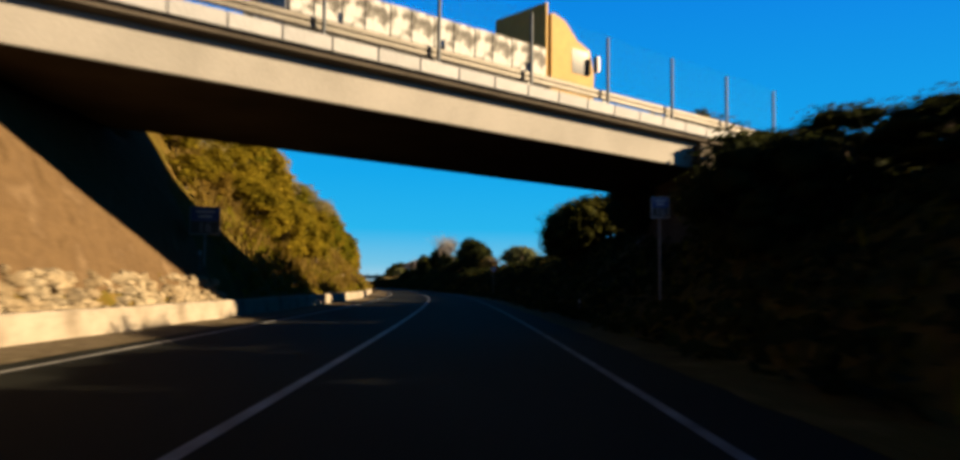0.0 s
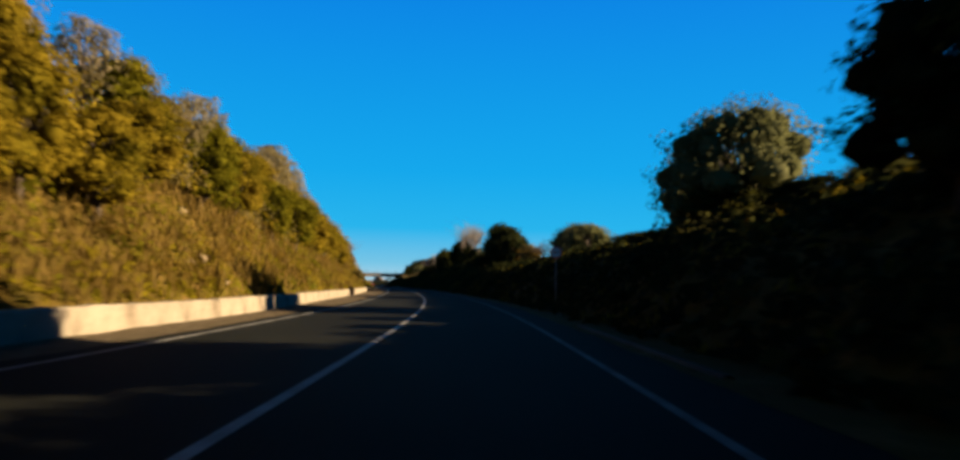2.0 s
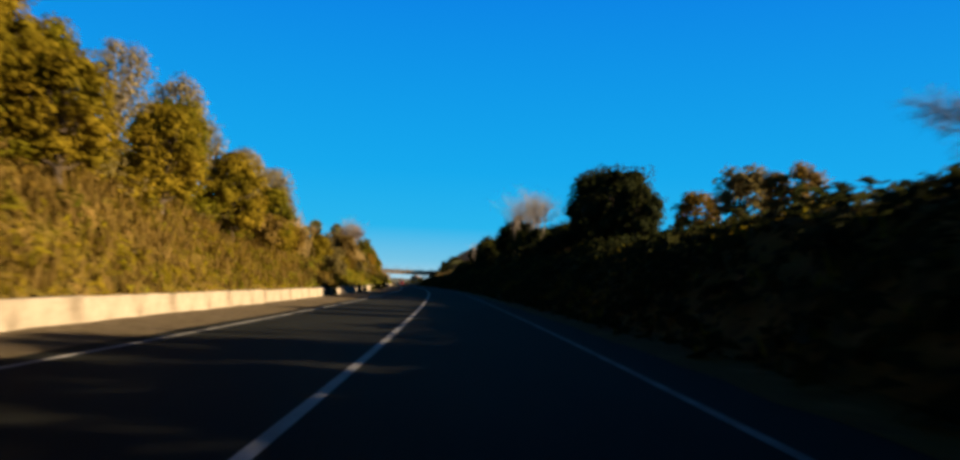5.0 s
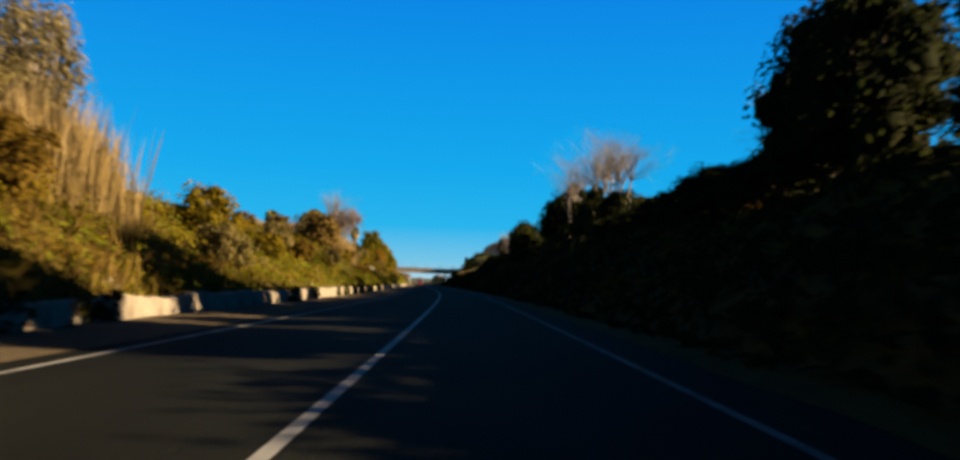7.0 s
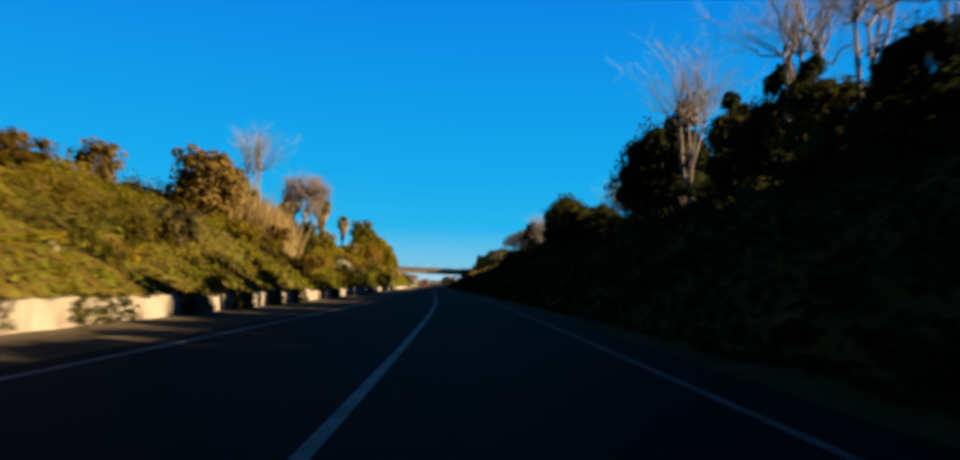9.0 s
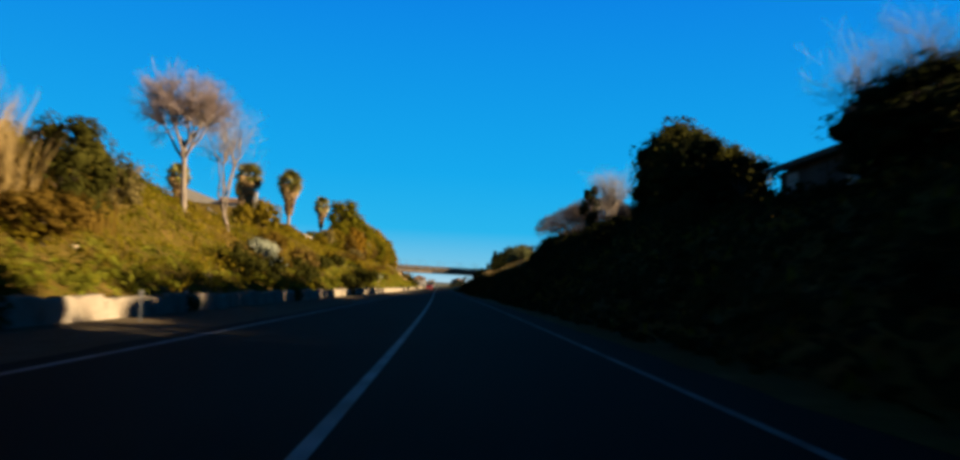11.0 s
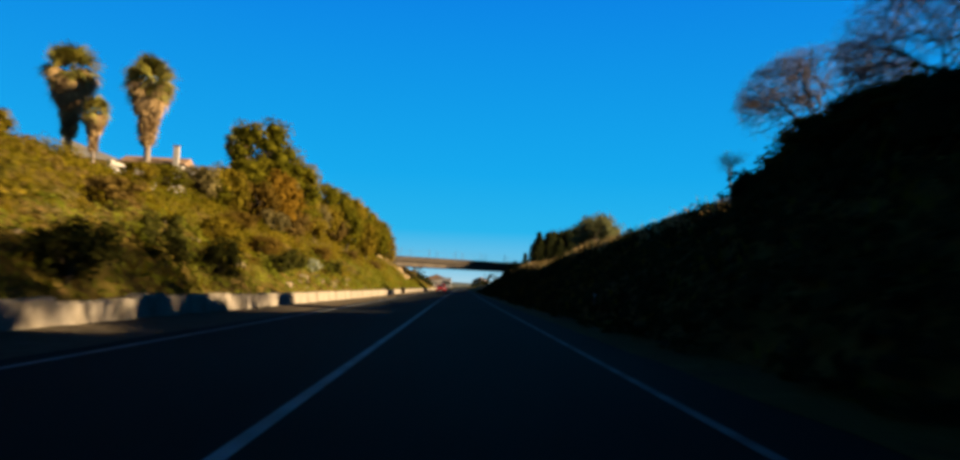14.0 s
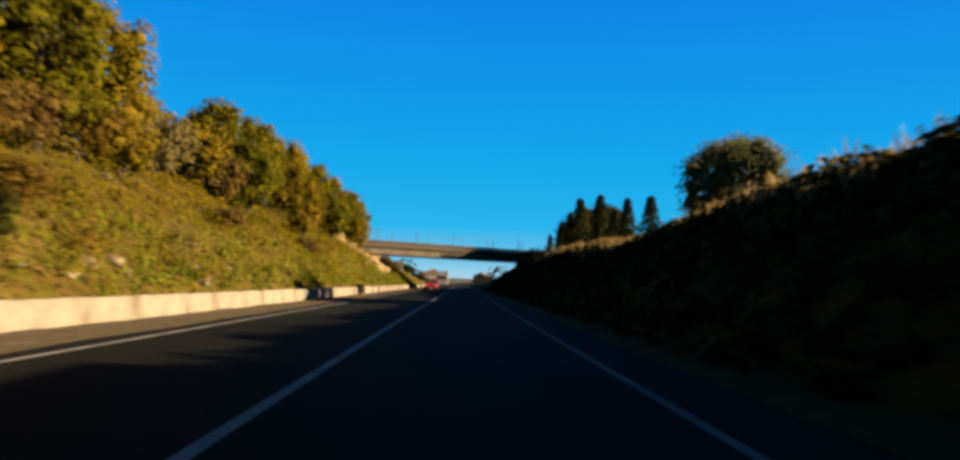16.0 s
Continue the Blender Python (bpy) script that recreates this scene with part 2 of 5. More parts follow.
def box(bm, x0, x1, y0, y1, z0, z1, bevel=0.0):
    """A box with bevelled edges, added to bm."""
    b = bmesh.new()
    bmesh.ops.create_cube(b, size=1.0, matrix=Matrix.Translation(((x0 + x1) / 2, (y0 + y1) / 2, (z0 + z1) / 2)) @ Matrix.Diagonal((x1 - x0, y1 - y0, z1 - z0, 1)))
    if bevel:
        bmesh.ops.bevel(b, geom=b.edges[:], offset=bevel, segments=2, affect="EDGES")
    me = bpy.data.meshes.new("tmp")
    b.to_mesh(me)
    b.free()
    bm.from_mesh(me)
    bpy.data.meshes.remove(me)
    return bm


def boxed(*a, **k):
    return box(bmesh.new(), *a, **k)


def cyl(bm, p0, p1, r0, r1=None, seg=12):
    """A tapered rod from p0 to p1, added to bm."""
    r1 = r0 if r1 is None else r1
    p0, p1 = Vector(p0), Vector(p1)
    d = p1 - p0
    m = Matrix.Translation((p0 + p1) / 2) @ d.to_track_quat("Z", "Y").to_matrix().to_4x4()
    bmesh.ops.create_cone(bm, cap_ends=True, segments=seg, radius1=r0, radius2=max(r1, 1e-4), depth=d.length, matrix=m)
    return bm


def prism(bm, profile, y0, y1):
    """The profile of (x, z) pairs, pushed along y."""
    a = [bm.verts.new((x, y0, z)) for x, z in profile]
    b = [bm.verts.new((x, y1, z)) for x, z in profile]
    bm.faces.new(a), bm.faces.new(b[::-1])
    for i in range(len(a)):
        j = (i + 1) % len(a)
        bm.faces.new((a[i], b[i], b[j], a[j]))
    return bm


def vnoise(x, y, size, seed=0):
    """Smooth value noise in 0..1 over the plan."""
    x, y = np.asarray(x, float) / size, np.asarray(y, float) / size
    ix, iy = np.floor(x).astype(int), np.floor(y).astype(int)
    fx, fy = x - ix, y - iy
    fx, fy = fx * fx * (3 - 2 * fx), fy * fy * (3 - 2 * fy)

    def h(a, b):
        v = np.sin(a * 127.1 + b * 311.7 + seed * 74.7) * 43758.5453
        return v - np.floor(v)
    return (h(ix, iy) * (1 - fx) + h(ix + 1, iy) * fx) * (1 - fy) + (h(ix, iy + 1) * (1 - fx) + h(ix + 1, iy + 1) * fx) * fy


# ---- the road's line: s along the centre line, d to its right ----
BENDS = [-10.58, -9.43, -8.11, -5.52, -4.02, -3.33, -2.78, -1.8, -0.68, -0.23, -0.01, 0.09, -0.19, -0.24, -0.2, -0.11, -0.02, 0.0, 0.0]
_s = np.arange(-600, 4001, 1.0)
_a = np.radians(np.interp(_s, np.arange(len(BENDS)) * 30.0, BENDS))
_x, _y = -np.cumsum(np.sin(_a)), np.cumsum(np.cos(_a))
_x, _y = _x - _x[600], _y - _y[600]


def road_xy(s, d):
    a = np.interp(s, _s, _a)
    return np.interp(s, _s, _x) + d * np.cos(a), np.interp(s, _s, _y) + d * np.sin(a)


def heading(s):
    return math.degrees(np.interp(s, _s, _a))


def wall_d(s):
    return -np.interp(s, [0, 65, 90, 160, 290, 330, 350, 500], [5.9, 5.7, 6.5, 7.0, 7.3, 6.5, 6.1, 6.1])


SKEW = math.degrees(math.atan(0.57))
FAR_XY = road_xy(452.0, 0.6)
BRIDGES = [(5.0, 20.2, SKEW, 6.9, 5.4), (float(FAR_XY[0]), float(FAR_XY[1]), 40.0, 5.6, 4.75)]


def ground_z(s, d):
    """The height of the cutting: verge, banks and the land above them."""
    s, d = np.asarray(s, float), np.asarray(d, float)
    x, y = road_xy(s, d)
    bump = (vnoise(x, y, 5.0, 1) - 0.5) * 0.7 + (vnoise(x, y, 1.7, 2) - 0.5) * 0.25 + (vnoise(x, y, 19.0, 3) - 0.5) * 1.4
    # left bank
    u = -d + wall_d(s) - 0.25
    slope = np.interp(s, [22, 33, 50, 150, 178, 330, 385, 430, 480, 560], [2.6, 1.7, 0.95, 0.85, 0.62, 0.60, 0.70, 0.80, 0.7, 0.3])
    top = np.interp(s, [-40, 0, 45, 70, 120, 160, 185, 235, 262, 278, 292, 320, 345, 365, 400, 450, 480, 560, 700], [9.0, 9.0, 8.6, 6.6, 6.3, 6.0, 5.6, 5.6, 6.7, 6.9, 6.4, 6.4, 6.7, 7.6, 8.2, 7.0, 6.2, 2.0, 1.0])
    rise = 0.45 + slope * np.maximum(u, 0)
    left = top - np.logaddexp(0, (top - rise) / 0.7) * 0.7 + 0.05 * np.clip(u - 12, 0, 40)
    left = left + np.clip((u - 14) * 0.3, 0, 6.8) * np.interp(s, [362, 395, 440, 475], [0, 1, 1, 0])
    left = left + bump * np.clip(u / 3, 0, 1)
    # right bank
    v = d - 6.2
    topr = np.interp(s, [-40, 0, 15, 30, 50, 66, 95, 120, 148, 160, 200, 300, 316, 325, 350, 364, 400, 450, 480, 560, 700], [4.0, 4.2, 4.6, 5.4, 4.3, 3.0, 3.1, 3.3, 3.7, 4.6, 4.9, 5.2, 5.2, 4.9, 4.9, 4.4, 4.4, 5.0, 5.2, 2.0, 1.0])
    riser = 0.05 + 0.75 * np.maximum(v, 0)
    right = topr - np.logaddexp(0, (topr - riser) / 0.5) * 0.5 + 0.04 * np.clip(v - 7, 0, 40)
    right = right + bump * np.clip(v / 4, 0, 1) * 0.8
    flat = -0.04 + 0 * s
    z = np.where(u > 0, left, np.where(v > 0, np.maximum(right, -0.03), flat))
    # the banks make room for the overpasses and carry their approaches
    for (bx, by, turn, wide, soffit) in BRIDGES:
        across = -(x - bx) * math.sin(radians(turn)) + (y - by) * math.cos(radians(turn))
        inside = (across > -1.6) & (across < wide + 1.6)
        z = np.where(inside & (d > -13) & (d < 11.2), np.minimum(z, soffit - 0.15), z)
        z = np.where(inside & ((d <= -13) | (d >= 11.2)), soffit + 0.75, z)
    return np.where((u <= 0) & (d < -4.6), -0.02 + 0.05 * np.clip((-d - 4.6) / 1.3, 0, 1), z)


def spot(s, d, dz=0.0, turn=None, scale=1.0):
    """A pose on the ground at s, d."""
    x, y = road_xy(s, d)
    t = heading(s) if turn is None else turn
    return Matrix.LocRotScale((float(x), float(y), float(ground_z(s, d)) + dz), Euler((0, 0, radians(t))), (scale,) * 3)


# ---- ground and road ----
S_LINE = np.concatenate([np.arange(-500, -40, 40.0), np.arange(-40, 560, 1.4), np.arange(560, 1000, 20.0), np.arange(1000, 3600, 200.0)])
D_LINE = np.concatenate([-np.geomspace(1500, 48, 14), np.arange(-45, -9, 1.0), np.arange(-9, -4.4, 0.33), [-3, 0, 3, 5], np.arange(5.6, 8, 0.4), np.arange(8, 30, 1.0), np.geomspace(32, 1500, 16)])


def sheet(name, ss, dd, zf, material, kind_label, category):
    s, d = np.meshgrid(ss, dd, indexing="ij")
    x, y = road_xy(s, d)
    z = zf(s, d)
    n, m = s.shape
    i = np.arange(n * m).reshape(n, m)
    f = np.stack([i[:-1, :-1], i[:-1, 1:], i[1:, 1:], i[1:, :-1]], -1).reshape(-1, 4)
    ob = new(name, mesh_np(name, np.stack([x, y, z], -1).reshape(-1, 3), f, material, True))
    return tagged(ob, kind_label, category, kind="structure")


sheet("ground", S_LINE, D_LINE, ground_z, M_GROUND, "olive and brown earth of a road cutting with steep banks", "ground")
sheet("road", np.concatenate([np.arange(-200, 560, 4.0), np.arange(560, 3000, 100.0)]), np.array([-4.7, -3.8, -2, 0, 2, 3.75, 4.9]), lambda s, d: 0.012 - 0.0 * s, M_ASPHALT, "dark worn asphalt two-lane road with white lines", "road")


def verge(name, inner, outer, label, material):
    """A strip of loose dirt beside the asphalt, slightly uneven, its outer edge given by a function of s."""
    q = np.concatenate([np.arange(-120, 480, 1.0), np.arange(480, 700, 10.0)])
    k = np.linspace(0, 1, 6)
    qs, qk = np.meshgrid(q, k, indexing="ij")
    ragged = 0.14 * (vnoise(qs, qs * 0, 1.3, 20) - 0.5) + 0.1 * (vnoise(qs, qs * 0, 0.37, 21) - 0.5)
    qd = inner + (outer(qs) - inner) * qk + ragged * (qk == 0)
    x, y = road_xy(qs, qd)
    z = 0.019 + 0.05 * qk * vnoise(x, y, 0.8, 22) + 0.015 * qk
    i = np.arange(qs.size).reshape(qs.shape)
    f = np.stack([i[:-1, :-1], i[:-1, 1:], i[1:, 1:], i[1:, :-1]], -1).reshape(-1, 4)
    tagged(new(name, mesh_np(name, np.stack([x, y, z], -1).reshape(-1, 3), f, material, True)), label, "verge", kind="structure")


verge("pavement_verge_wall", -4.35, lambda s: wall_d(s) + 0.1, "strip of pale dusty gravel between road and low wall", M_DIRT)
# bank soil instead of pale dirt, so the strip's shade is coloured in
verge("pavement_verge_bank", 4.75, lambda s: 6.3 + 0 * s, "strip of earth between road and shaded bank, darkened for its shade", M_GROUND)
sheet("trim_gutter", np.arange(50, 64, 1.0), np.array([4.98, 5.02, 5.12, 5.16]), lambda s, q: np.where((q > 5.0) & (q < 5.14), 0.075, 0.0) + 0 * s, M_OLDCON, "short low concrete kerb at the edge of the asphalt", "kerb")


def road_line(name, d, w, s0, s1, label, paint=None):
    sheet(name, np.arange(s0, s1, 4.0), np.array([d - w / 2, d + w / 2]), lambda s, q: 0.017 + 0 * s, paint or M_LINE, label, "road line")


road_line("trim_centre_line", 0.0, 0.135, -120, 640, "solid white painted centre line on asphalt")
road_line("trim_right_edge_line", 3.75, 0.12, -120, 640, "thin white painted edge line along the verge", M_LINEWORN)
road_line("trim_left_edge_line", -3.83, 0.12, -120, 640, "thin white painted edge line beside the wall")


_q = np.arange(-20, 27.1, 0.5)
_qs, _qu = np.meshgrid(_q, np.concatenate([np.arange(0.2, 4.2, 0.2), np.arange(4.2, 8, 0.5)]), indexing="ij")
_qd = wall_d(_qs) - 0.2 - _qu
_qx, _qy = road_xy(_qs, _qd)
_qz = ground_z(_qs, _qd) + 0.05 + 0.16 * (vnoise(_qx * 1.0, _qy + _qu * 3, 0.8, 12) - 0.5) + 0.07 * vnoise(_qx, _qy + _qu * 5, 0.31, 13)
_qz[:, -1] -= 0.6
_qz[-1, :] -= 0.4
_i = np.arange(_qs.size).reshape(_qs.shape)
tagged(new("ground_cut", mesh_np("ground_cut", np.stack([_qx, _qy, _qz], -1).reshape(-1, 3), np.stack([_i[:-1, :-1], _i[:-1, 1:], _i[1:, 1:], _i[1:, :-1]], -1).reshape(-1, 4), M_EARTH, True)), "steep bare brown earth face beside the overpass", "ground", kind="structure")


# ---- plants: makers ----
def unit(v):
    return v / np.maximum(np.linalg.norm(v, axis=-1, keepdims=True), 1e-6)


def leaf_quads(c, nrm, size, g, slim=0.55):
    """Diamond leaves at c, facing nrm."""
    n = len(c)
    t = unit(np.cross(nrm, g.normal(size=(n, 3))))
    b = np.cross(nrm, t)
    s = (size * g.uniform(0.6, 1.4, n))[:, None]
    fold = nrm * s * 0.25
    v = np.stack([c + t * s, c + b * s * slim + fold, c - t * s, c - b * s * slim + fold], 1).reshape(-1, 3)
    return v, np.arange(4 * n).reshape(n, 4)


def clump_leaves(centres, radii, per, size, g, slim=0.55, low=-0.55, fill=0.5):
    """Leaves on the shells of many ellipsoid clumps."""
    centres, radii = np.repeat(centres, per, 0), np.repeat(radii, per, 0)
    d = unit(g.normal(size=(len(centres), 3)))
    d[:, 2] = np.where(d[:, 2] < low, -d[:, 2], d[:, 2])
    r = 1.14 - fill * g.random(len(d)) ** 1.4
    p = centres + d * radii * r[:, None]
    nrm = unit(d + g.normal(size=d.shape) * 0.32 + np.array([0, 0, 0.25]))
    return leaf_quads(p, nrm, size, g, slim)


def cores(centres, radii, g, rings=4, around=8, dome=False):
    """Rough closed clumps under the leaves: an ellipsoid shell with uneven points for each centre."""
    th = np.linspace(0.12, (0.62 if dome else 0.93) * math.pi, rings)
    ph = np.arange(around) * 2 * math.pi / around
    p = np.stack([np.sin(th)[:, None] * np.cos(ph), np.sin(th)[:, None] * np.sin(ph), np.cos(th)[:, None] + 0 * ph], -1).reshape(-1, 3)
    v = centres[:, None] + p[None] * radii[:, None] * g.uniform(0.62, 0.98, (len(centres), len(p), 1))
    i = np.arange(rings * around).reshape(rings, around)
    j = np.roll(i, -1, 1)
    f = np.stack([i[:-1], i[1:], j[1:], j[:-1]], -1).reshape(-1, 4)
    cap = np.array([[0, 1, 2, 3], [0, 3, 4, around - 1]] + ([[4, 5, 6, around - 1]] if around > 6 else []))
    f = np.concatenate([f, cap])
    return v.reshape(-1, 3), (f[None] + (np.arange(len(centres)) * len(p))[:, None, None]).reshape(-1, 4)


def joined(*pieces):
    n, vs, fs = 0, [], []
    for v, f in pieces:
        vs.append(v), fs.append(f + n)
        n += len(v)
    return np.concatenate(vs), np.concatenate(fs)


def tube_net(segments, sides=5):
    """Tapered tubes for (p0, p1, r0, r1) rows, as arrays."""
    seg = np.array([(*a, *b, r0, r1) for a, b, r0, r1 in segments])
    p0, p1, r0, r1 = seg[:, :3], seg[:, 3:6], seg[:, 6], seg[:, 7]
    ax = unit(p1 - p0)
    ref = np.where(np.abs(ax[:, 2:3]) > 0.9, np.array([[1.0, 0, 0]]), np.array([[0, 0, 1.0]]))
    u = unit(np.cross(ax, ref))
    w = np.cross(ax, u)
    a = np.arange(sides) * 2 * math.pi / sides
    ring = u[:, None] * np.cos(a)[None, :, None] + w[:, None] * np.sin(a)[None, :, None]
    v = np.concatenate([p0[:, None] + ring * r0[:, None, None], p1[:, None] + ring * r1[:, None, None]], 1)
    base = (np.arange(len(seg)) * 2 * sides)[:, None, None]
    k = np.arange(sides)
    f = np.stack([k, (k + 1) % sides, (k + 1) % sides + sides, k + sides], 1)[None]
    return v.reshape(-1, 3), (base + f).reshape(-1, 4)


def limb(segs, p, q, r0, r1, g, steps=4, wobble=0.12):
    """A crooked limb from p to q, added to segs."""
    p, q = np.array(p, float), np.array(q, float)
    length = np.linalg.norm(q - p)
    last, pts = p, []
    for i in range(1, steps + 1):
        t = i / steps
        x = p + (q - p) * t + (g.normal(size=3) * wobble * length * 0.5 * (1 - t) if i < steps else 0)
        segs.append((last, x, r0 + (r1 - r0) * (t - 1 / steps), r0 + (r1 - r0) * t))
        pts.append(x)
        last = x
    return pts


def leafy_tree(name, seed, h, w, base, leaf, bark, label, leaves=2200, size=0.15, tall=1.0, clumps=18, category="tree", fine=1.0, solid=0.66):
    """A tree of height h with an uneven crown w wide from height base up, parts trunk and crown, at the origin."""
    g = np.random.default_rng(seed)
    ob = thing(name, Matrix(), label, category)
    segs, cc, rr = [], [], []
    limb(segs, (0, 0, -0.4), (g.normal() * 0.2, g.normal() * 0.2, base + (h - base) * 0.55), 0.035 * h, 0.012 * h, g, 5, 0.06)
    for i in range(clumps):
        t = (i + 0.5) / clumps
        z = base + (h - base) * (0.12 + 0.78 * t)
        spread = w * 0.5 * math.sin(math.pi * (0.18 + 0.74 * t)) ** 0.7 * g.uniform(0.45, 0.85)
        a = i * 2.4 + g.uniform(-0.5, 0.5)
        r = w * g.uniform(0.16, 0.27) * fine
        c = np.array([math.cos(a) * spread, math.sin(a) * spread, min(z, h - r * 0.75)])
        cc.append(c), rr.append((r, r, r * g.uniform(0.65, 0.95) * tall))
        limb(segs, (0, 0, base * g.uniform(0.5, 1.0) + (z - base) * 0.35), c, 0.014 * h, 0.004 * h, g, 3, 0.15)
    v, f = tube_net(segs, 6)
    part("trunk", mesh_np("trunk", v, f, bark, True), bark, ob)
    v, f = clump_leaves(np.array(cc), np.array(rr), max(leaves // clumps, 1), size, g)
    # stray sprays that break the outline
    k = len(cc) * 3
    i = g.integers(0, len(cc), k)
    d = unit(g.normal(size=(k, 3)) + np.array([0, 0, 0.4]))
    v2, f2 = clump_leaves(np.array(cc)[i] + d * np.array(rr)[i] * 0.98, np.array(rr)[i] * 0.42, 14, size * 0.9, g)
    part("crown", mesh_np("crown", *joined((v, f), (v2, f2), cores(np.array(cc), np.array(rr) * solid, g)), leaf), leaf, ob)
    return ob


def bare_tree(name, seed, h, w, label, bark=None, twig=None, forks=5, flat=0.6, rise=0.35, reach=0.5, dense=0, thin=1.0):
    """A leafless tree: trunk with limbs as one part, the fine twigs as another."""
    g = np.random.default_rng(seed)
    ob = thing(name, Matrix(), label, "tree")
    segs, fine = [], []
    fork = h * rise
    trunk = limb(segs, (0, 0, -0.4), (g.normal() * 0.25, g.normal() * 0.25, fork), 0.028 * h, 0.018 * h, g, 4, 0.05)

    def grow(p, d, length, r, level):
        q = p + d * length
        pts = limb(segs if level < 2 else fine, p, q, r, r * 0.6, g, 3 if level < 2 else 2 if level == 2 else 1, 0.16)
        if level == 3:
            return
        for j in range(forks if level == 0 else 3 + 2 * level + dense):
            o = pts[g.integers(0, len(pts))] if level else pts[-1]
            e = unit(d + g.normal(size=3) * (0.55 + 0.1 * level) + np.array([0, 0, 0.15]))
            grow(o, e, length * g.uniform(0.45, 0.72), r * 0.5, level + 1)
    for j in range(forks):
        a = j * 2 * math.pi / forks + g.uniform(-0.4, 0.4)
        d = unit(np.array([math.cos(a) * w / h * 0.9, math.sin(a) * w / h * 0.9, flat]))
        grow(trunk[-1] - np.array([0, 0, fork * 0.25 * g.random()]), d, (h - fork) * reach, 0.011 * h, 0)
    v, f = tube_net(segs, 6)
    part("trunk", mesh_np("trunk", v, f, bark or M_BARKPALE, True), None, ob)
    v, f = tube_net([(a, b, max(r, 0.012) * thin, max(q, 0.007) * thin) for a, b, r, q in fine], 3)
    part("crown", mesh_np("crown", v, f, twig or M_TWIG), None, ob)
    return ob


def domed_bare_tree(name, seed, h, w, base, label, thin=1.0):
    """A leafless tree whose forking limbs end in a rounded crown of fine twigs between the heights base and h."""
    g = np.random.default_rng(seed)
    ob = thing(name, Matrix(), label, "tree")
    segs, fine = [], []
    mid, half = np.array([0, 0, base + (h - base) * 0.3]), np.array([w / 2, w / 2, (h - base) * 0.7])

    def inside(d, k):
        q = mid + d * half * k
        q[2] = max(q[2], base - 0.3 + 0.25 * k)
        return q
    trunk = limb(segs, (0, 0, -0.4), (g.normal() * 0.2, g.normal() * 0.2, base * 0.8), 0.03 * h, 0.02 * h, g, 4, 0.05)
    for i in range(8):
        a = i * 2.4 + g.uniform(-0.3, 0.3)
        d0 = unit(np.array([math.cos(a), math.sin(a), g.uniform(0.05, 1.3)]))
        pts = limb(segs, trunk[-1], inside(d0, 0.55), 0.011 * h, 0.006 * h, g, 3, 0.2)
        for j in range(7):
            d1 = unit(d0 + g.normal(size=3) * 0.42)
            ends = limb(segs, pts[g.integers(0, 3)], inside(d1, g.uniform(0.72, 0.85)), 0.005 * h, 0.0025 * h, g, 3, 0.2)
            for k in range(10):
                d2 = unit(d1 + g.normal(size=3) * 0.26)
                tips = limb(fine, ends[g.integers(0, 3)], inside(d2, g.uniform(0.86, 0.98)), 0.0022 * h, 0.0014 * h, g, 2, 0.2)
                for m in range(4):
                    limb(fine, tips[g.integers(0, 2)], inside(unit(d2 + g.normal(size=3) * 0.13), g.uniform(0.9, 1.04)), 0.0014 * h, 0.0009 * h, g, 1)
    v, f = tube_net(segs, 5)
    part("trunk", mesh_np("trunk", v, f, M_BARK, True), None, ob)
    v, f = tube_net([(a, b, r * thin, q * thin) for a, b, r, q in fine], 3)
    part("crown", mesh_np("crown", v, f, M_TWIG), None, ob)
    return ob


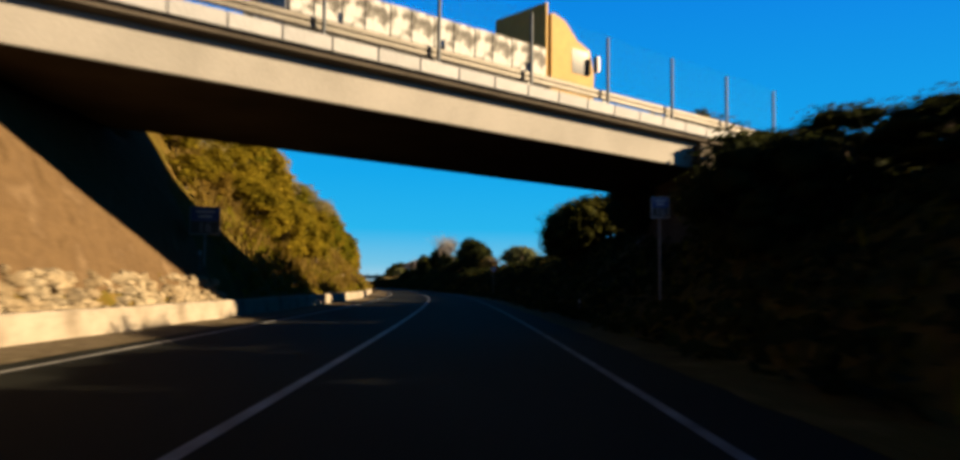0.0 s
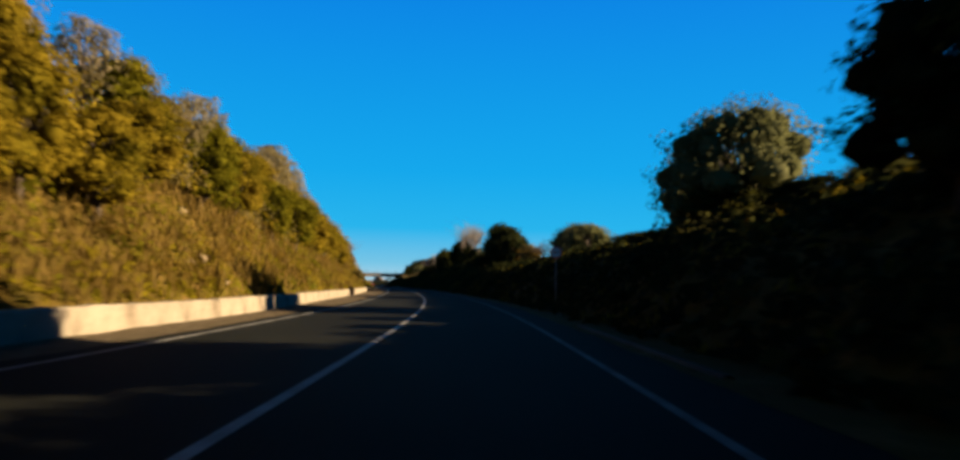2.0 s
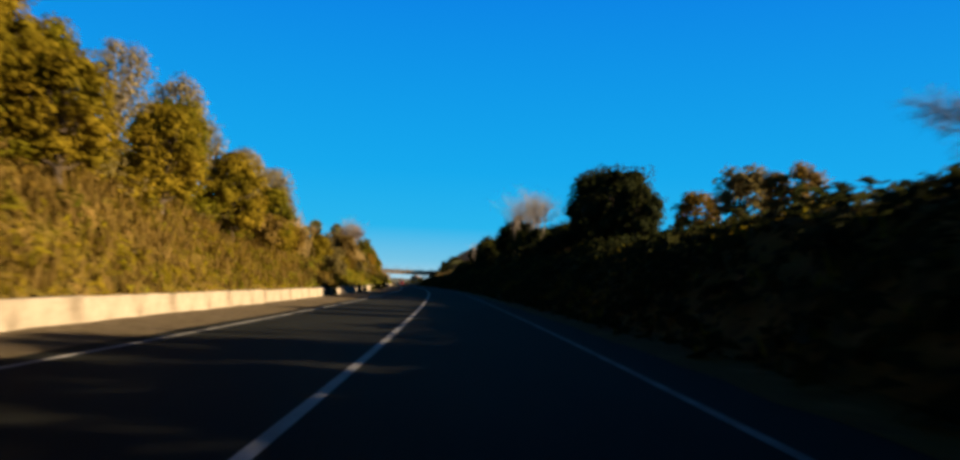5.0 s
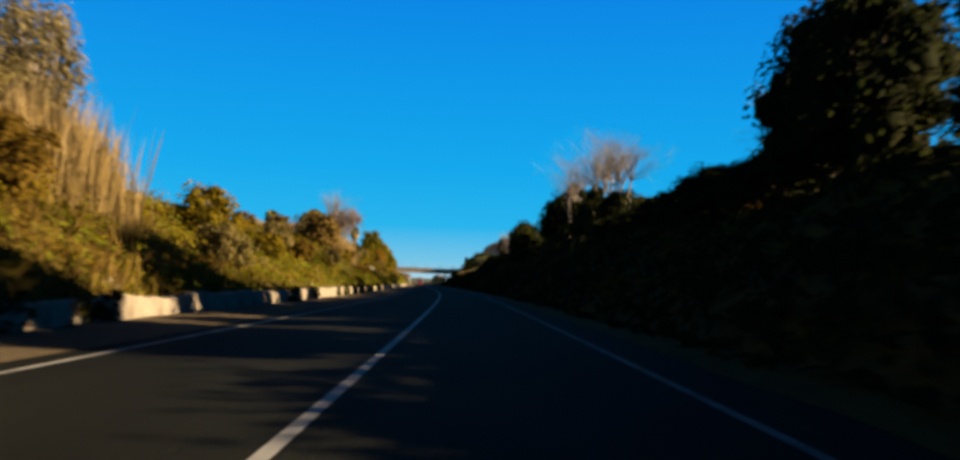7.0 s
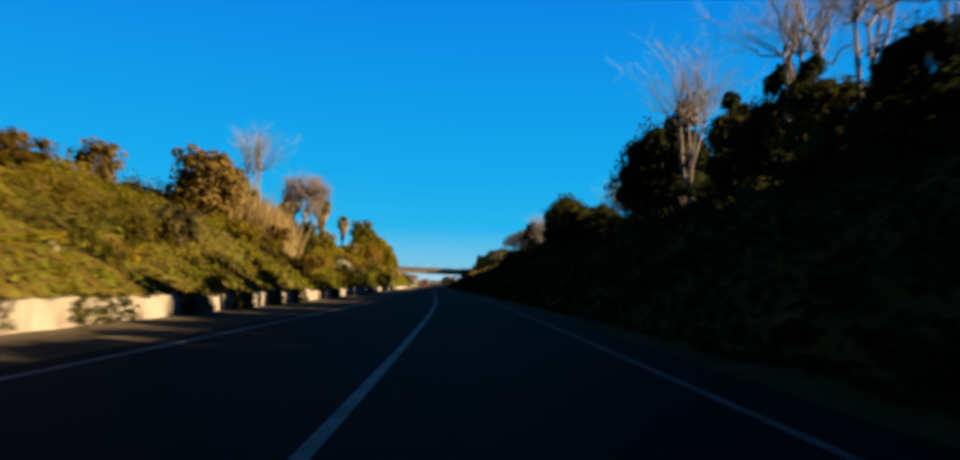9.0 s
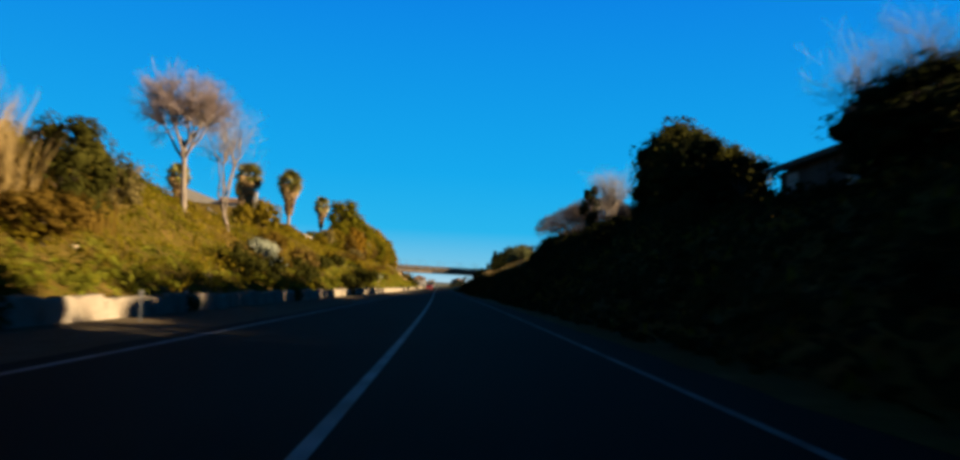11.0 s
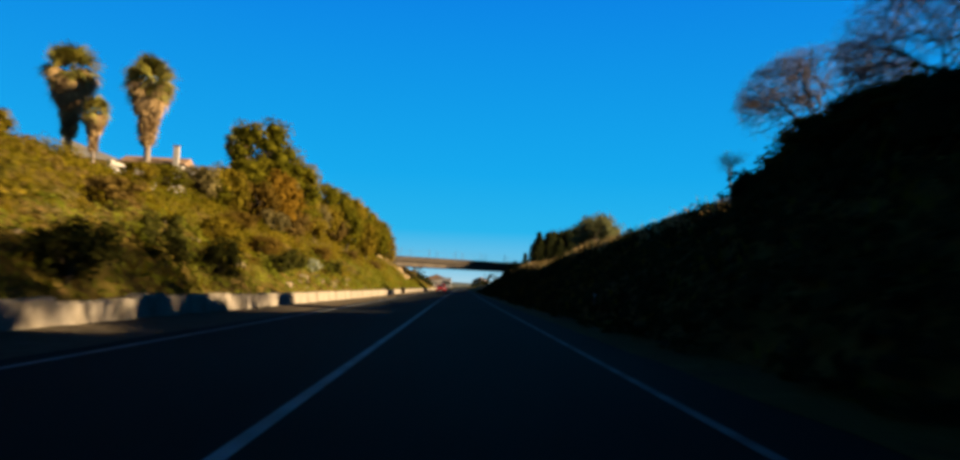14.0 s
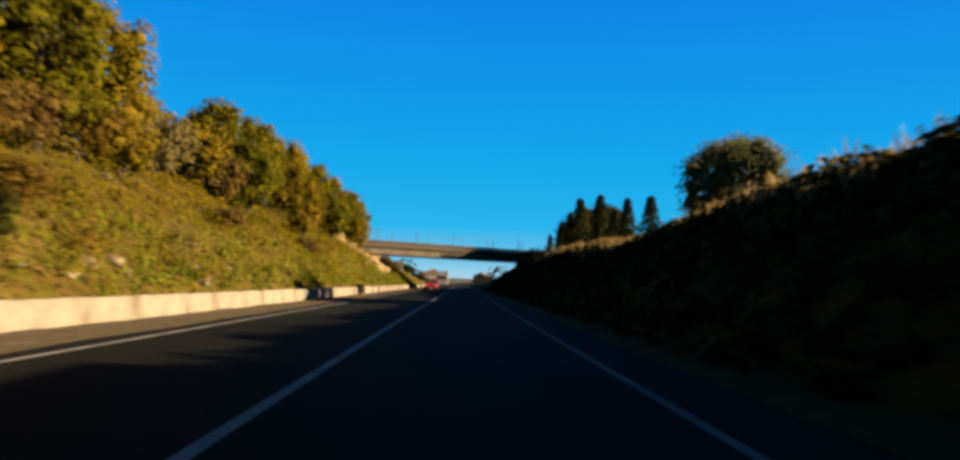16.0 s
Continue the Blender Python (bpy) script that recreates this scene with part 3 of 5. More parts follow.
def palm_tree(name, seed, h, label, width=1.0):
    """A fan palm: trunk, a skirt of dead fronds that tapers down the trunk, and single green fronds."""
    g = np.random.default_rng(seed)
    ob = thing(name, Matrix(), label, "palm tree")
    segs = []
    top = np.array(limb(segs, (0, 0, -0.4), (g.normal() * 0.15, g.normal() * 0.15, h - 1.3 * width), 0.26, 0.19, g, 8, 0.012)[-1])
    v, f = tube_net(segs, 10)
    part("trunk", mesh_np("trunk", v, f, M_BARKPALE, True), None, ob, "straight pale grey palm trunk")

    def fan(length, droop, stalk, blades=15):
        """One frond along +x: a stalk and a folded fan of narrow blades."""
        vs, fs = [], []
        a = np.linspace(-1.25, 1.25, blades)
        for k in range(blades):
            c, s = math.cos(a[k]), math.sin(a[k])
            L = length * (0.7 + 0.3 * c) * g.uniform(0.85, 1.08)
            o = np.array([stalk, 0, 0])
            mid = o + np.array([c * L * 0.55, s * L * 0.55, 0.04 * (-1) ** k])
            tip = o + np.array([c * L, s * L, -droop * L])
            side = np.array([-s, c, 0]) * 0.055 * length
            n = len(vs)
            vs += [o, mid + side, tip, mid - side]
            fs.append((n, n + 1, n + 2, n + 3))
        n = len(vs)
        vs += [(0, -0.03, 0), (stalk, -0.02, 0), (stalk, 0.02, 0), (0, 0.03, 0)]
        fs.append((n, n + 1, n + 2, n + 3))
        return np.array(vs, float), np.array(fs)
    fv, ff = fan(1.0 * width, 0.42, 0.66 * width, 15)
    frond = mesh_np("frond", fv, ff, M_PALM)
    for k in range(60):
        t = (k + 0.5) / 60
        el = 86 - 138 * t + g.uniform(-10, 10)
        o = new("frond", frond)
        o.parent = ob
        o.matrix_basis = Matrix.Translation(top + np.array([0, 0, 0.12 - 0.25 * t])) @ Euler((g.uniform(-1.1, 1.1), -radians(el), k * 2.4), "XYZ").to_matrix().to_4x4() @ Matrix.Scale(0.62 if k % 3 == 2 else 1.0, 4)
    sv, sf = [], []
    count = 0
    for k in range(110):
        t = k / 110
        a = k * 2.4 + g.uniform(-0.3, 0.3)
        m = Matrix.Translation(top + np.array([0, 0, -0.05 - 3.0 * t * width])) @ Euler((g.uniform(-0.9, 0.9), radians(12 + 72 * min(1, t * 2.0) + g.uniform(-9, 9)), a), "XYZ").to_matrix().to_4x4()
        q = np.array(m)
        pv = fv * (0.95 - 0.34 * t) @ q[:3, :3].T + q[:3, 3]
        sv.append(pv), sf.append(ff + count)
        count += len(pv)
    part("skirt", mesh_np("skirt", np.concatenate(sv), np.concatenate(sf), M_PALMDRY), None, ob, "skirt of hanging dead brown fronds")
    return ob


def conifer(name, seed, h, w, label):
    g = np.random.default_rng(seed)
    ob = thing(name, Matrix(), label, "tree")
    segs = []
    limb(segs, (0, 0, -0.4), (0, 0, h), 0.02 * h, 0.01, g, 4, 0.01)
    cc, rr = [], []
    for k in range(26):
        t = (k + 0.5) / 26
        a, r = k * 2.4, w * 0.5 * (1 - t) ** 0.8 * g.uniform(0.6, 1.0)
        cc.append((math.cos(a) * r * 0.7, math.sin(a) * r * 0.7, h * (0.12 + 0.86 * t)))
        rr.append((0.12 * w + r * 0.35, 0.12 * w + r * 0.35, 0.06 * h))
    v, f = tube_net(segs, 6)
    part("trunk", mesh_np("trunk", v, f, M_BARK, True), None, ob)
    v, f = clump_leaves(np.array(cc), np.array(rr), 60, 0.16, g, 0.4)
    part("crown", mesh_np("crown", v, f, M_SHADE_LEAF), None, ob)
    return ob


def pine_tree(name, seed, h, label):
    """A tall crooked pine: bare leaning trunk, flat separate pads of needles on long limbs."""
    g = np.random.default_rng(seed)
    ob = thing(name, Matrix(), label, "tree")
    segs, cc, rr = [], [], []
    pts = limb(segs, (0, 0, -0.4), (0.5, -0.3, h * 0.93), 0.026 * h, 0.008 * h, g, 8, 0.05)
    for k in range(17):
        q = 0.42 + 0.58 * (k + 0.5) / 17
        o = pts[min(7, int(q * 8))]
        a, reach = k * 2.4 + g.uniform(-0.4, 0.4), h * (0.27 - 0.17 * q) * g.uniform(0.55, 1.15)
        c = np.array([o[0] + math.cos(a) * reach, o[1] + math.sin(a) * reach, h * q + g.uniform(-0.2, 0.3)])
        limb(segs, (o[0], o[1], h * (q - 0.06)), c, 0.007 * h, 0.003 * h, g, 3, 0.14)
        for e in range(3):
            cc.append(c + g.normal(size=3) * (0.5, 0.5, 0.14))
            rr.append((g.uniform(0.5, 0.95), g.uniform(0.5, 0.95), g.uniform(0.24, 0.42)))
    v, f = tube_net(segs, 7)
    part("trunk", mesh_np("trunk", v, f, M_BARK, True), None, ob)
    v, f = clump_leaves(np.array(cc), np.array(rr), 90, 0.13, g, 0.3, fill=0.8)
    part("crown", mesh_np("crown", v, f, M_GREY), None, ob)
    return ob


def stand(variants, places, group):
    """Puts one of the variants at each place (s, d, height of top); the first of each kind is moved, the others are copies."""
    used = set()
    g = np.random.default_rng(len(places) * 13 + 5)
    for k, (s, d, ztop) in enumerate(places):
        i = int(g.integers(0, len(variants)))
        ob, h0 = variants[i]
        z = float(ground_z(s, d))
        x, y = road_xy(s, d)
        f = max(ztop - z, 1.2) / h0
        wide = np.clip(f, 0.75, 1.5) * g.uniform(0.9, 1.15)
        m = Matrix.LocRotScale((float(x), float(y), z), Euler((0, 0, g.uniform(0, 6.28))), (wide, wide, f))
        if i in used:
            ob = copy_thing(ob, m @ Matrix.Diagonal((*(1 / q for q in ob.scale), 1)))
        else:
            ob.matrix_basis = m
            used.add(i)
        tagged(ob, group=group)
    for i, (ob, h0) in enumerate(variants):
        if i not in used:
            for c in list(ob.children):
                bpy.data.objects.remove(c)
            bpy.data.objects.remove(ob)


def scrub(name, label, material, s, d, radius, per, size, category="scrub", flat=0.75, slim=0.55, lift=0.15, core=None):
    """Low bushes as one mass of leaves."""
    g = np.random.default_rng(len(s) + 3)
    x, y = road_xy(s, d)
    z = ground_z(s, d)
    c = np.stack([x, y, z + radius * lift], 1)
    r = np.stack([radius, radius, radius * flat], 1) * g.uniform(0.8, 1.2, (len(s), 3))
    v, f = clump_leaves(c, r, per, size, g, slim, low=-0.2, fill=0.85)
    if core:
        v, f = joined((v, f), cores(c, r * 0.95, g, *core, True))
    return tagged(new(name, mesh_np(name, v, f, material)), label, category, kind="stuff")


def carpet(name, label, material, s, d, size, depth, category="scrub", slim=0.33):
    """A close cover of small leaves and sprigs that follows the ground, uneven in depth."""
    g = np.random.default_rng(len(s) + 17)
    x, y = road_xy(s, d)
    e = 0.25
    z = ground_z(s, d)
    a = np.interp(s, _s, _a)
    gs, gd = (ground_z(s + e, d) - z) / e, (ground_z(s, d + e) - z) / e
    gs, gd = np.clip(gs, -2, 2), np.clip(gd, -3, 3)
    nrm = unit(np.stack([-gd * np.cos(a) + gs * np.sin(a), -gd * np.sin(a) - gs * np.cos(a), 1 + 0 * z], 1))
    mound = vnoise(x, y, 1.6, 14) ** 2 * 1.2 + vnoise(x, y, 0.6, 15) * 0.35
    c = np.stack([x, y, z], 1) + nrm * (depth * mound * g.random(len(s)) ** 0.5)[:, None]
    v, f = leaf_quads(c, unit(nrm + g.normal(size=nrm.shape) * 0.4), size * g.uniform(0.6, 1.6, len(s)), g, slim)
    return tagged(new(name, mesh_np(name, v, f, material)), label, category, kind="stuff")


def blades(name, label, material, s, d, height, per, category="grass", lean=0.35, wide=0.03, spread=0.35):
    """Tufts of upright blades as one mass."""
    g = np.random.default_rng(len(s) + 11)
    x, y = road_xy(s, d)
    c = np.repeat(np.stack([x, y, ground_z(s, d) - 0.03], 1), per, 0)
    h = np.repeat(height, per) * g.uniform(0.5, 1.2, len(c))
    off = g.normal(size=(len(c), 2)) * spread * np.minimum(1, h)[:, None]
    c[:, :2] += off
    a = g.uniform(0, 6.28, len(c))
    side = np.stack([np.cos(a), np.sin(a), 0 * a], 1) * (wide * g.uniform(0.7, 1.4, len(c)))[:, None]
    tip = c + np.stack([g.normal(size=len(c)) * lean * h, g.normal(size=len(c)) * lean * h, h], 1)
    mid = c * 0.45 + tip * 0.55 + np.stack([0 * h, 0 * h, 0.08 * h], 1)
    v = np.stack([c - side, c + side, mid + side * 0.8, tip, mid - side * 0.8], 1).reshape(-1, 3)
    f = np.arange(len(c) * 5).reshape(-1, 5)
    return tagged(new(name, mesh_np(name, v, f, material)), label, category, kind="stuff")


# ---- scrub on the banks ----
def scatter(n, s0, s1, u0, u1, side, seed):
    """Random places: u is the distance up the bank from the wall (left) or the verge (right)."""
    g = np.random.default_rng(seed)
    s, u = g.uniform(s0, s1, n), u0 + (u1 - u0) * g.random(n)
    d = wall_d(s) - 0.35 - u if side < 0 else 6.4 + u
    return s, d, u, g


s, d, u, g = scatter(2700, 27, 486, 0.4, 17, -1, 21)
x, y = road_xy(s, d)
under_bridge = (np.abs((y - 24.2) - 0.57 * (x - 5)) < 6.2)
keep = ~under_bridge & ~((s > 252) & (s < 348) & (g.random(len(s)) < 0.5)) & ~((s > 272.6) & (s < 280.6) & (d < -8.6) & (d > -12.6)) & ~((s < 34) & (u < 3.2)) & ~((s > 425) & (s < 462) & (u > 2.0) & (u < 7.5) & (g.random(len(s)) < 0.8))
s, d, u, x, y = s[keep], d[keep], u[keep], x[keep], y[keep]
n1, n2 = vnoise(x, y, 7.0, 5), vnoise(x, y, 2.2, 6)
dry = np.interp(s, [-12, 30, 60, 110, 150, 200, 300, 480], [0.95, 0.7, 0.62, 0.6, 0.45, 0.3, 0.34, 0.28]) * np.interp(u, [0, 3, 8, 16], [1.1, 1.2, 0.8, 0.75])
mix = 0.6 * n1 + 0.4 * n2 + 0.12 * rng.normal(size=len(s))
rad = (0.42 + 0.85 * rng.random(len(s)) ** 1.4) * np.interp(u, [0, 3, 10], [0.75, 1.0, 1.15])
is_dry = mix < dry * 0.78
is_green = ~is_dry & (mix > 0.62)
is_grey = ~is_dry & ~is_green & (n2 < 0.25)
is_olive = ~is_dry & ~is_green & ~is_grey
for name, label, m, k in (("dry_scrub", "dry brown bramble and grass scrub on the bank", M_BROWN, is_dry), ("green_scrub", "dense green bushes on the sunny bank", M_GREEN, is_green),
                          ("olive_scrub", "yellow-green low bushes on the sunny bank", M_OLIVE, is_olive), ("grey_scrub", "pale grey-green tangled bushes on the bank", M_GREY, is_grey)):
    scrub(name, label, m, s[k], d[k], rad[k] * 0.95, 64, 0.09, slim=0.5)

# tall thicket that joins the trees of the first cutting
s, d, u, g = scatter(760, 29, 164, 2.4, 8.6, -1, 33)
x, y = road_xy(s, d)
k = (np.abs((y - 24.2) - 0.57 * (x - 5)) > 6.2) & (u > np.interp(s, [29, 36, 90, 164], [2.8, 3.6, 3.2, 3.0]))
s, d, u, x, y = s[k], d[k], u[k], x[k], y[k]
tint = 0.7 * vnoise(x, y, 4.0, 30) + 0.3 * g.random(len(s))
rad = (0.65 + 0.75 * g.random(len(s))) * np.interp(u, [2.4, 5, 9], [0.8, 1.1, 1.25]) * np.interp(s, [140, 164], [1.0, 0.6])
for name, label, m, k in (("green_thicket", "dense green thicket between the trees of the bank", M_GREEN, tint > 0.55), ("olive_thicket", "yellow-green thicket between the trees of the bank", M_OLIVE, (tint > 0.36) & (tint <= 0.55)),
                          ("grey_thicket", "pale twiggy thicket between the trees of the bank", M_GREY, tint <= 0.36)):
    scrub(name, label, m, s[k], d[k], rad[k], 80, 0.115, "thicket", 0.95, lift=0.5)
# fresh green growth right behind the wall
s, d, u, g = scatter(900, 40, 470, 0.05, 1.1, -1, 34)
k = vnoise(s, d, 9.0, 31) > 0.42
scrub("wall_greenery", "fresh green low plants growing behind the wall", M_FRESH, s[k], d[k], g.uniform(0.2, 0.42, k.sum()), 26, 0.085, lift=0.2)

# leaf clumps added over the broken stretch of the wall, standing for its shadows
s, u, g = [], [], np.random.default_rng(35)
for a, b in ((155, 156.5), (158, 160.5), (179.4, 182.4), (185.8, 188), (195.8, 197.2), (199.5, 202.8), (206, 208.6), (211.5, 214.5), (217.5, 220), (222.5, 226.2), (232, 233.6), (237, 240), (250, 251), (268, 270), (295, 297)):
    s.append(g.uniform(a, b, int((b - a) * 26)))
s = np.concatenate(s)
drop = g.random(len(s)) ** 0.8
x, y = road_xy(s, wall_d(s) + np.interp(drop, [0, 0.25, 1], [-0.2, 0.16, 0.27]))
z = np.interp(drop, [0, 0.25, 1], [0.62, 0.64, 0.06])
v, f = clump_leaves(np.stack([x, y, z], 1), np.stack([g.uniform(0.07, 0.16, len(s))] * 3, 1), 7, 0.065, g)
tagged(new("wall_ivy", mesh_np("wall_ivy", v, f, M_SHRUB)), "dark leaf clumps standing for shadow patches on the low wall", "ivy", kind="stuff")

# the close cover of low plants, in patches of its own colours
s, d, u, g = scatter(152000, 28, 480, 0.0, 14.5, -1, 27)
x, y = road_xy(s, d)
mix = 0.55 * vnoise(x, y, 6.0, 5) + 0.3 * vnoise(x, y, 1.9, 6) + 0.15 * g.random(len(s))
dry = np.interp(s, [28, 60, 110, 150, 175, 225, 250, 300, 480], [0.55, 0.6, 0.64, 0.5, 0.28, 0.3, 0.5, 0.32, 0.2]) * np.interp(u, [0, 1, 2.5, 4.5, 7, 16], [0.5, 0.7, 1.1, 1.15, 0.85, 0.7])
k1, k2 = mix < dry * 0.85, mix > 0.60
fresh = ~k1 & (u < np.interp(s, [150, 182, 230, 245, 300, 345], [1.0, 6.5, 5.5, 2.5, 3.5, 3.0]) * (0.6 + 0.8 * vnoise(x, y, 3.0, 36))) & (s > 150)
for name, label, m, k in (("dry_cover", "dry brown grass and bramble covering the bank", M_STRAW, k1), ("fresh_cover", "fresh bright green grass low on the bank", M_FRESH, fresh), ("green_cover", "low green plants covering the bank", M_GREEN, ~k1 & k2 & ~fresh), ("olive_cover", "yellow-green low plants covering the bank", M_GRASS, ~k1 & ~k2 & ~fresh)):
    carpet(name, label, m, s[k], d[k], 0.115, 0.62)
# cover of the right bank, its shade put into the leaf colour
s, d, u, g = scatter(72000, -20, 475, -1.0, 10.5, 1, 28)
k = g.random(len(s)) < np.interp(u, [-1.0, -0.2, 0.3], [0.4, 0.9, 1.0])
carpet("shaded_cover", "dense low plants on the shaded bank, the shade in their colour", M_SHADE_LEAF, s[k], d[k], 0.18, 0.5, slim=0.62)

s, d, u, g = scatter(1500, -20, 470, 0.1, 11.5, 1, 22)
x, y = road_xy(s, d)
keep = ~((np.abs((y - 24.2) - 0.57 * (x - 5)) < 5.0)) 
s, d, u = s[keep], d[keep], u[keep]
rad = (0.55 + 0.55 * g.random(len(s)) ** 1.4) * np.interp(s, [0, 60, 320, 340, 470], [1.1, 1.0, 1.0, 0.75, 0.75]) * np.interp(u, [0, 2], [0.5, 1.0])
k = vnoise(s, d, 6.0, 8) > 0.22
scrub("shaded_scrub", "bushes on the shaded bank, the shade in their colour", M_SHADE_LEAF, s[k], d[k], rad[k], 28, 0.145)
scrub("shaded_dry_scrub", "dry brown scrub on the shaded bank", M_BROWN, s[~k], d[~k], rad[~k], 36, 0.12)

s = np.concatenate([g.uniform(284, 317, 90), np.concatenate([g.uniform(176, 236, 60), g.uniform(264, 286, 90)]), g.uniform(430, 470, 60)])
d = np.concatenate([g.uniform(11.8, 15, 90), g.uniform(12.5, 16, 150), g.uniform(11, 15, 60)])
scrub("crest_hedge", "dense hedge along the shaded bank's crest, coloured dark for shade", M_SHADE_LEAF, s, d, g.uniform(0.8, 1.4, len(s)), 120, 0.15, "hedge", 0.95, core=(5, 9))

# grass along the verges, on the banks and on the crests
s, d, u, g = scatter(3200, 30, 175, 0.05, 6.0, -1, 26)
blades("dry_bank_grass", "dense dry straw-coloured grass on the sunny bank", M_STRAW, s, d, g.uniform(0.35, 0.8, len(s)), 8)
s, d, u, g = scatter(4000, 34, 470, 0.1, 14, -1, 23)
blades("bank_grass", "yellow-green grass tufts on the sunny bank", M_GRASS, s, d, g.uniform(0.25, 0.6, len(s)), 7)
s, d, u, g = scatter(2600, -12, 470, -0.6, 9, 1, 24)
blades("shaded_grass", "rough grass on the shaded bank and verge", M_GRASS, s, d, g.uniform(0.2, 0.5, len(s)), 6)
s, d, u, g = scatter(1500, 320, 470, 4.5, 9, 1, 25)
blades("crest_grass", "dry grass standing along the bank's crest", M_REED, s, d, g.uniform(0.4, 0.8, len(s)), 6)

# ---- rocks at the foot of the sunny bank ----
def rocks(name, label, places, seed):
    g = np.random.default_rng(seed)
    bm = bmesh.new()
    for s, d, r, dz in places:
        x, y = road_xy(s, d)
        z = float(ground_z(s, d)) + dz
        made = bmesh.ops.create_icosphere(bm, subdivisions=2, radius=1.0)["verts"]
        o = Vector(g.normal(size=3) * 9)
        sx, sy, sz = r * g.uniform(0.8, 1.5), r * g.uniform(0.8, 1.5), r * g.uniform(0.6, 1.0)
        for v in made:
            k = 1 + 0.45 * noise.noise(v.co * 1.1 + o) + 0.2 * noise.noise(v.co * 2.7 + o)
            q = v.co * k
            v.co = Vector((float(x) + q.x * sx, float(y) + q.y * sy, z + q.z * sz))
    me = bpy.data.meshes.new(name)
    bm.to_mesh(me)
    bm.free()
    me.materials.append(M_ROCK)
    return tagged(new(name, me), label, "rock", kind="stuff")


g = np.random.default_rng(5)
rocks("rock_outcrop", "pale tan limestone rubble at the foot of the bank", [(s, float(wall_d(s)) - 0.5 - u, g.uniform(0.07, 0.2), -0.02) for s, u in zip(g.uniform(4, 27, 520), 0.3 * g.random(520) ** 1.3 - 0.2)], 6)
rocks("bank_stones", "pale stones showing through the bank's scrub", [(s, float(wall_d(s)) - 0.5 - u, g.uniform(0.10, 0.26), 0.0) for s, u in zip(np.concatenate([g.uniform(40, 360, 60), g.uniform(330, 365, 26)]), np.concatenate([g.uniform(0.2, 3.5, 60), g.uniform(0.2, 1.2, 26)]))], 7)
rocks("sandy_scar", "bare sandy earth showing on a cut bank", [(s, float(wall_d(s)) - 0.5 - u, g.uniform(0.5, 0.9), -0.25) for s, u in zip(g.uniform(425, 466, 90), g.uniform(2.5, 8.0, 90))], 8).data.materials[0] = M_SAND

# ---- trees ----
broad = [(leafy_tree("broadleaf_tree", 100 + i, 6.0, 4.2, 0.5, M_GREEN if i == 2 else M_OLIVE, M_BARK, "sunlit olive-green broadleaf tree on the bank", leaves=3400, size=0.125, clumps=34, fine=0.82), 6.0) for i in range(5)]
# from 0 to 75 m along the road
SUNNY_A = [(0, -14, 12), (6, -14.5, 12.5), (14, -14, 12), (33, -17, 13), (37, -14, 12), (40, -10, 8), (40, -8.5, 6), (41, -16, 13), (43, -13.5, 10.3), (44, -8.8, 6.2), (46, -9.6, 7), (49, -12, 11), (50, -8.8, 6), (52, -9.8, 7.6), (53.6, -12.5, 11.3), (56, -8.9, 6), (58, -12, 11.2), (60, -9.6, 7.2), (62, -12, 9.7), (63, -9, 6), (66, -13.5, 10.3), (68, -9.8, 7.4), (71.6, -12, 10), (75, -9.6, 7.8)]
# from 75.5 to 393 m along the road
SUNNY_B = [(79, -13, 10), (82, -10, 8), (84, -12, 10), (88, -12, 9.8), (92, -10, 7.6), (95, -12, 9.8), (99, -13.5, 10.6), (102, -10, 7.8), (108, -12, 9), (111, -13, 10.6), (115, -13.4, 10.4), (119.5, -13, 10.2), (124.5, -13, 9.8), (112, -10.2, 7.6), (121, -12, 9.2), (124, -10.2, 7.6), (128, -13, 9.8), (133, -10.4, 8), (140, -12.5, 9.8), (144, -10.5, 7.8), (156, -11, 7.4)]
stand(broad, SUNNY_A + SUNNY_B, "trees on the sunny bank")
olive = [(leafy_tree("olive_tree", 120 + i, 6.0, 6.4, 0.2, M_OLIVETREE, M_BARKPALE, "rounded grey-green olive tree on the crest of the bank", leaves=3400, size=0.12, clumps=34, fine=0.8, solid=0.7), 6.0) for i in range(2)]
stand(olive, [(73.2, 13.6, 9.2), (76.6, 13.0, 7.9), (104, 13.2, 6.2), (108, 13.6, 6.7), (112.4, 14, 6.8), (371, 15.6, 8.7), (375.4, 16, 9.5)], "olive trees on the crest")
grey = [(leafy_tree("grey_tree", 130 + i, 6.0, 3.6, 1.6, M_GREYTREE, M_BARKPALE, "pale grey-leaved slender tree on the bank's crest", leaves=2300, size=0.085, clumps=26, fine=0.85, solid=0.28), 6.0) for i in range(3)]
stand(grey, [(55, -14, 12.2), (63.5, -13.2, 12.2), (70.5, -13, 11.2), (87, -13.6, 12.0), (74, -10.5, 8.9), (78, -14, 11.5), (93, -14, 11.2), (104.8, -13, 11.9), (109, -13.2, 12.6), (114, -13.4, 12.4), (120, -13.2, 12.2), (134.5, -13, 11.0), (148.5, -15, 13.0), (153, -12.4, 8.8), (158.5, -13.6, 10.4), (161, -14, 10.6), (152, -14.5, 10.8), (156, -11.4, 7.0), (146, -10.9, 7.4), (167.4, -13, 10.0), (168.8, -13.6, 10.5)], "pale trees on the crest")
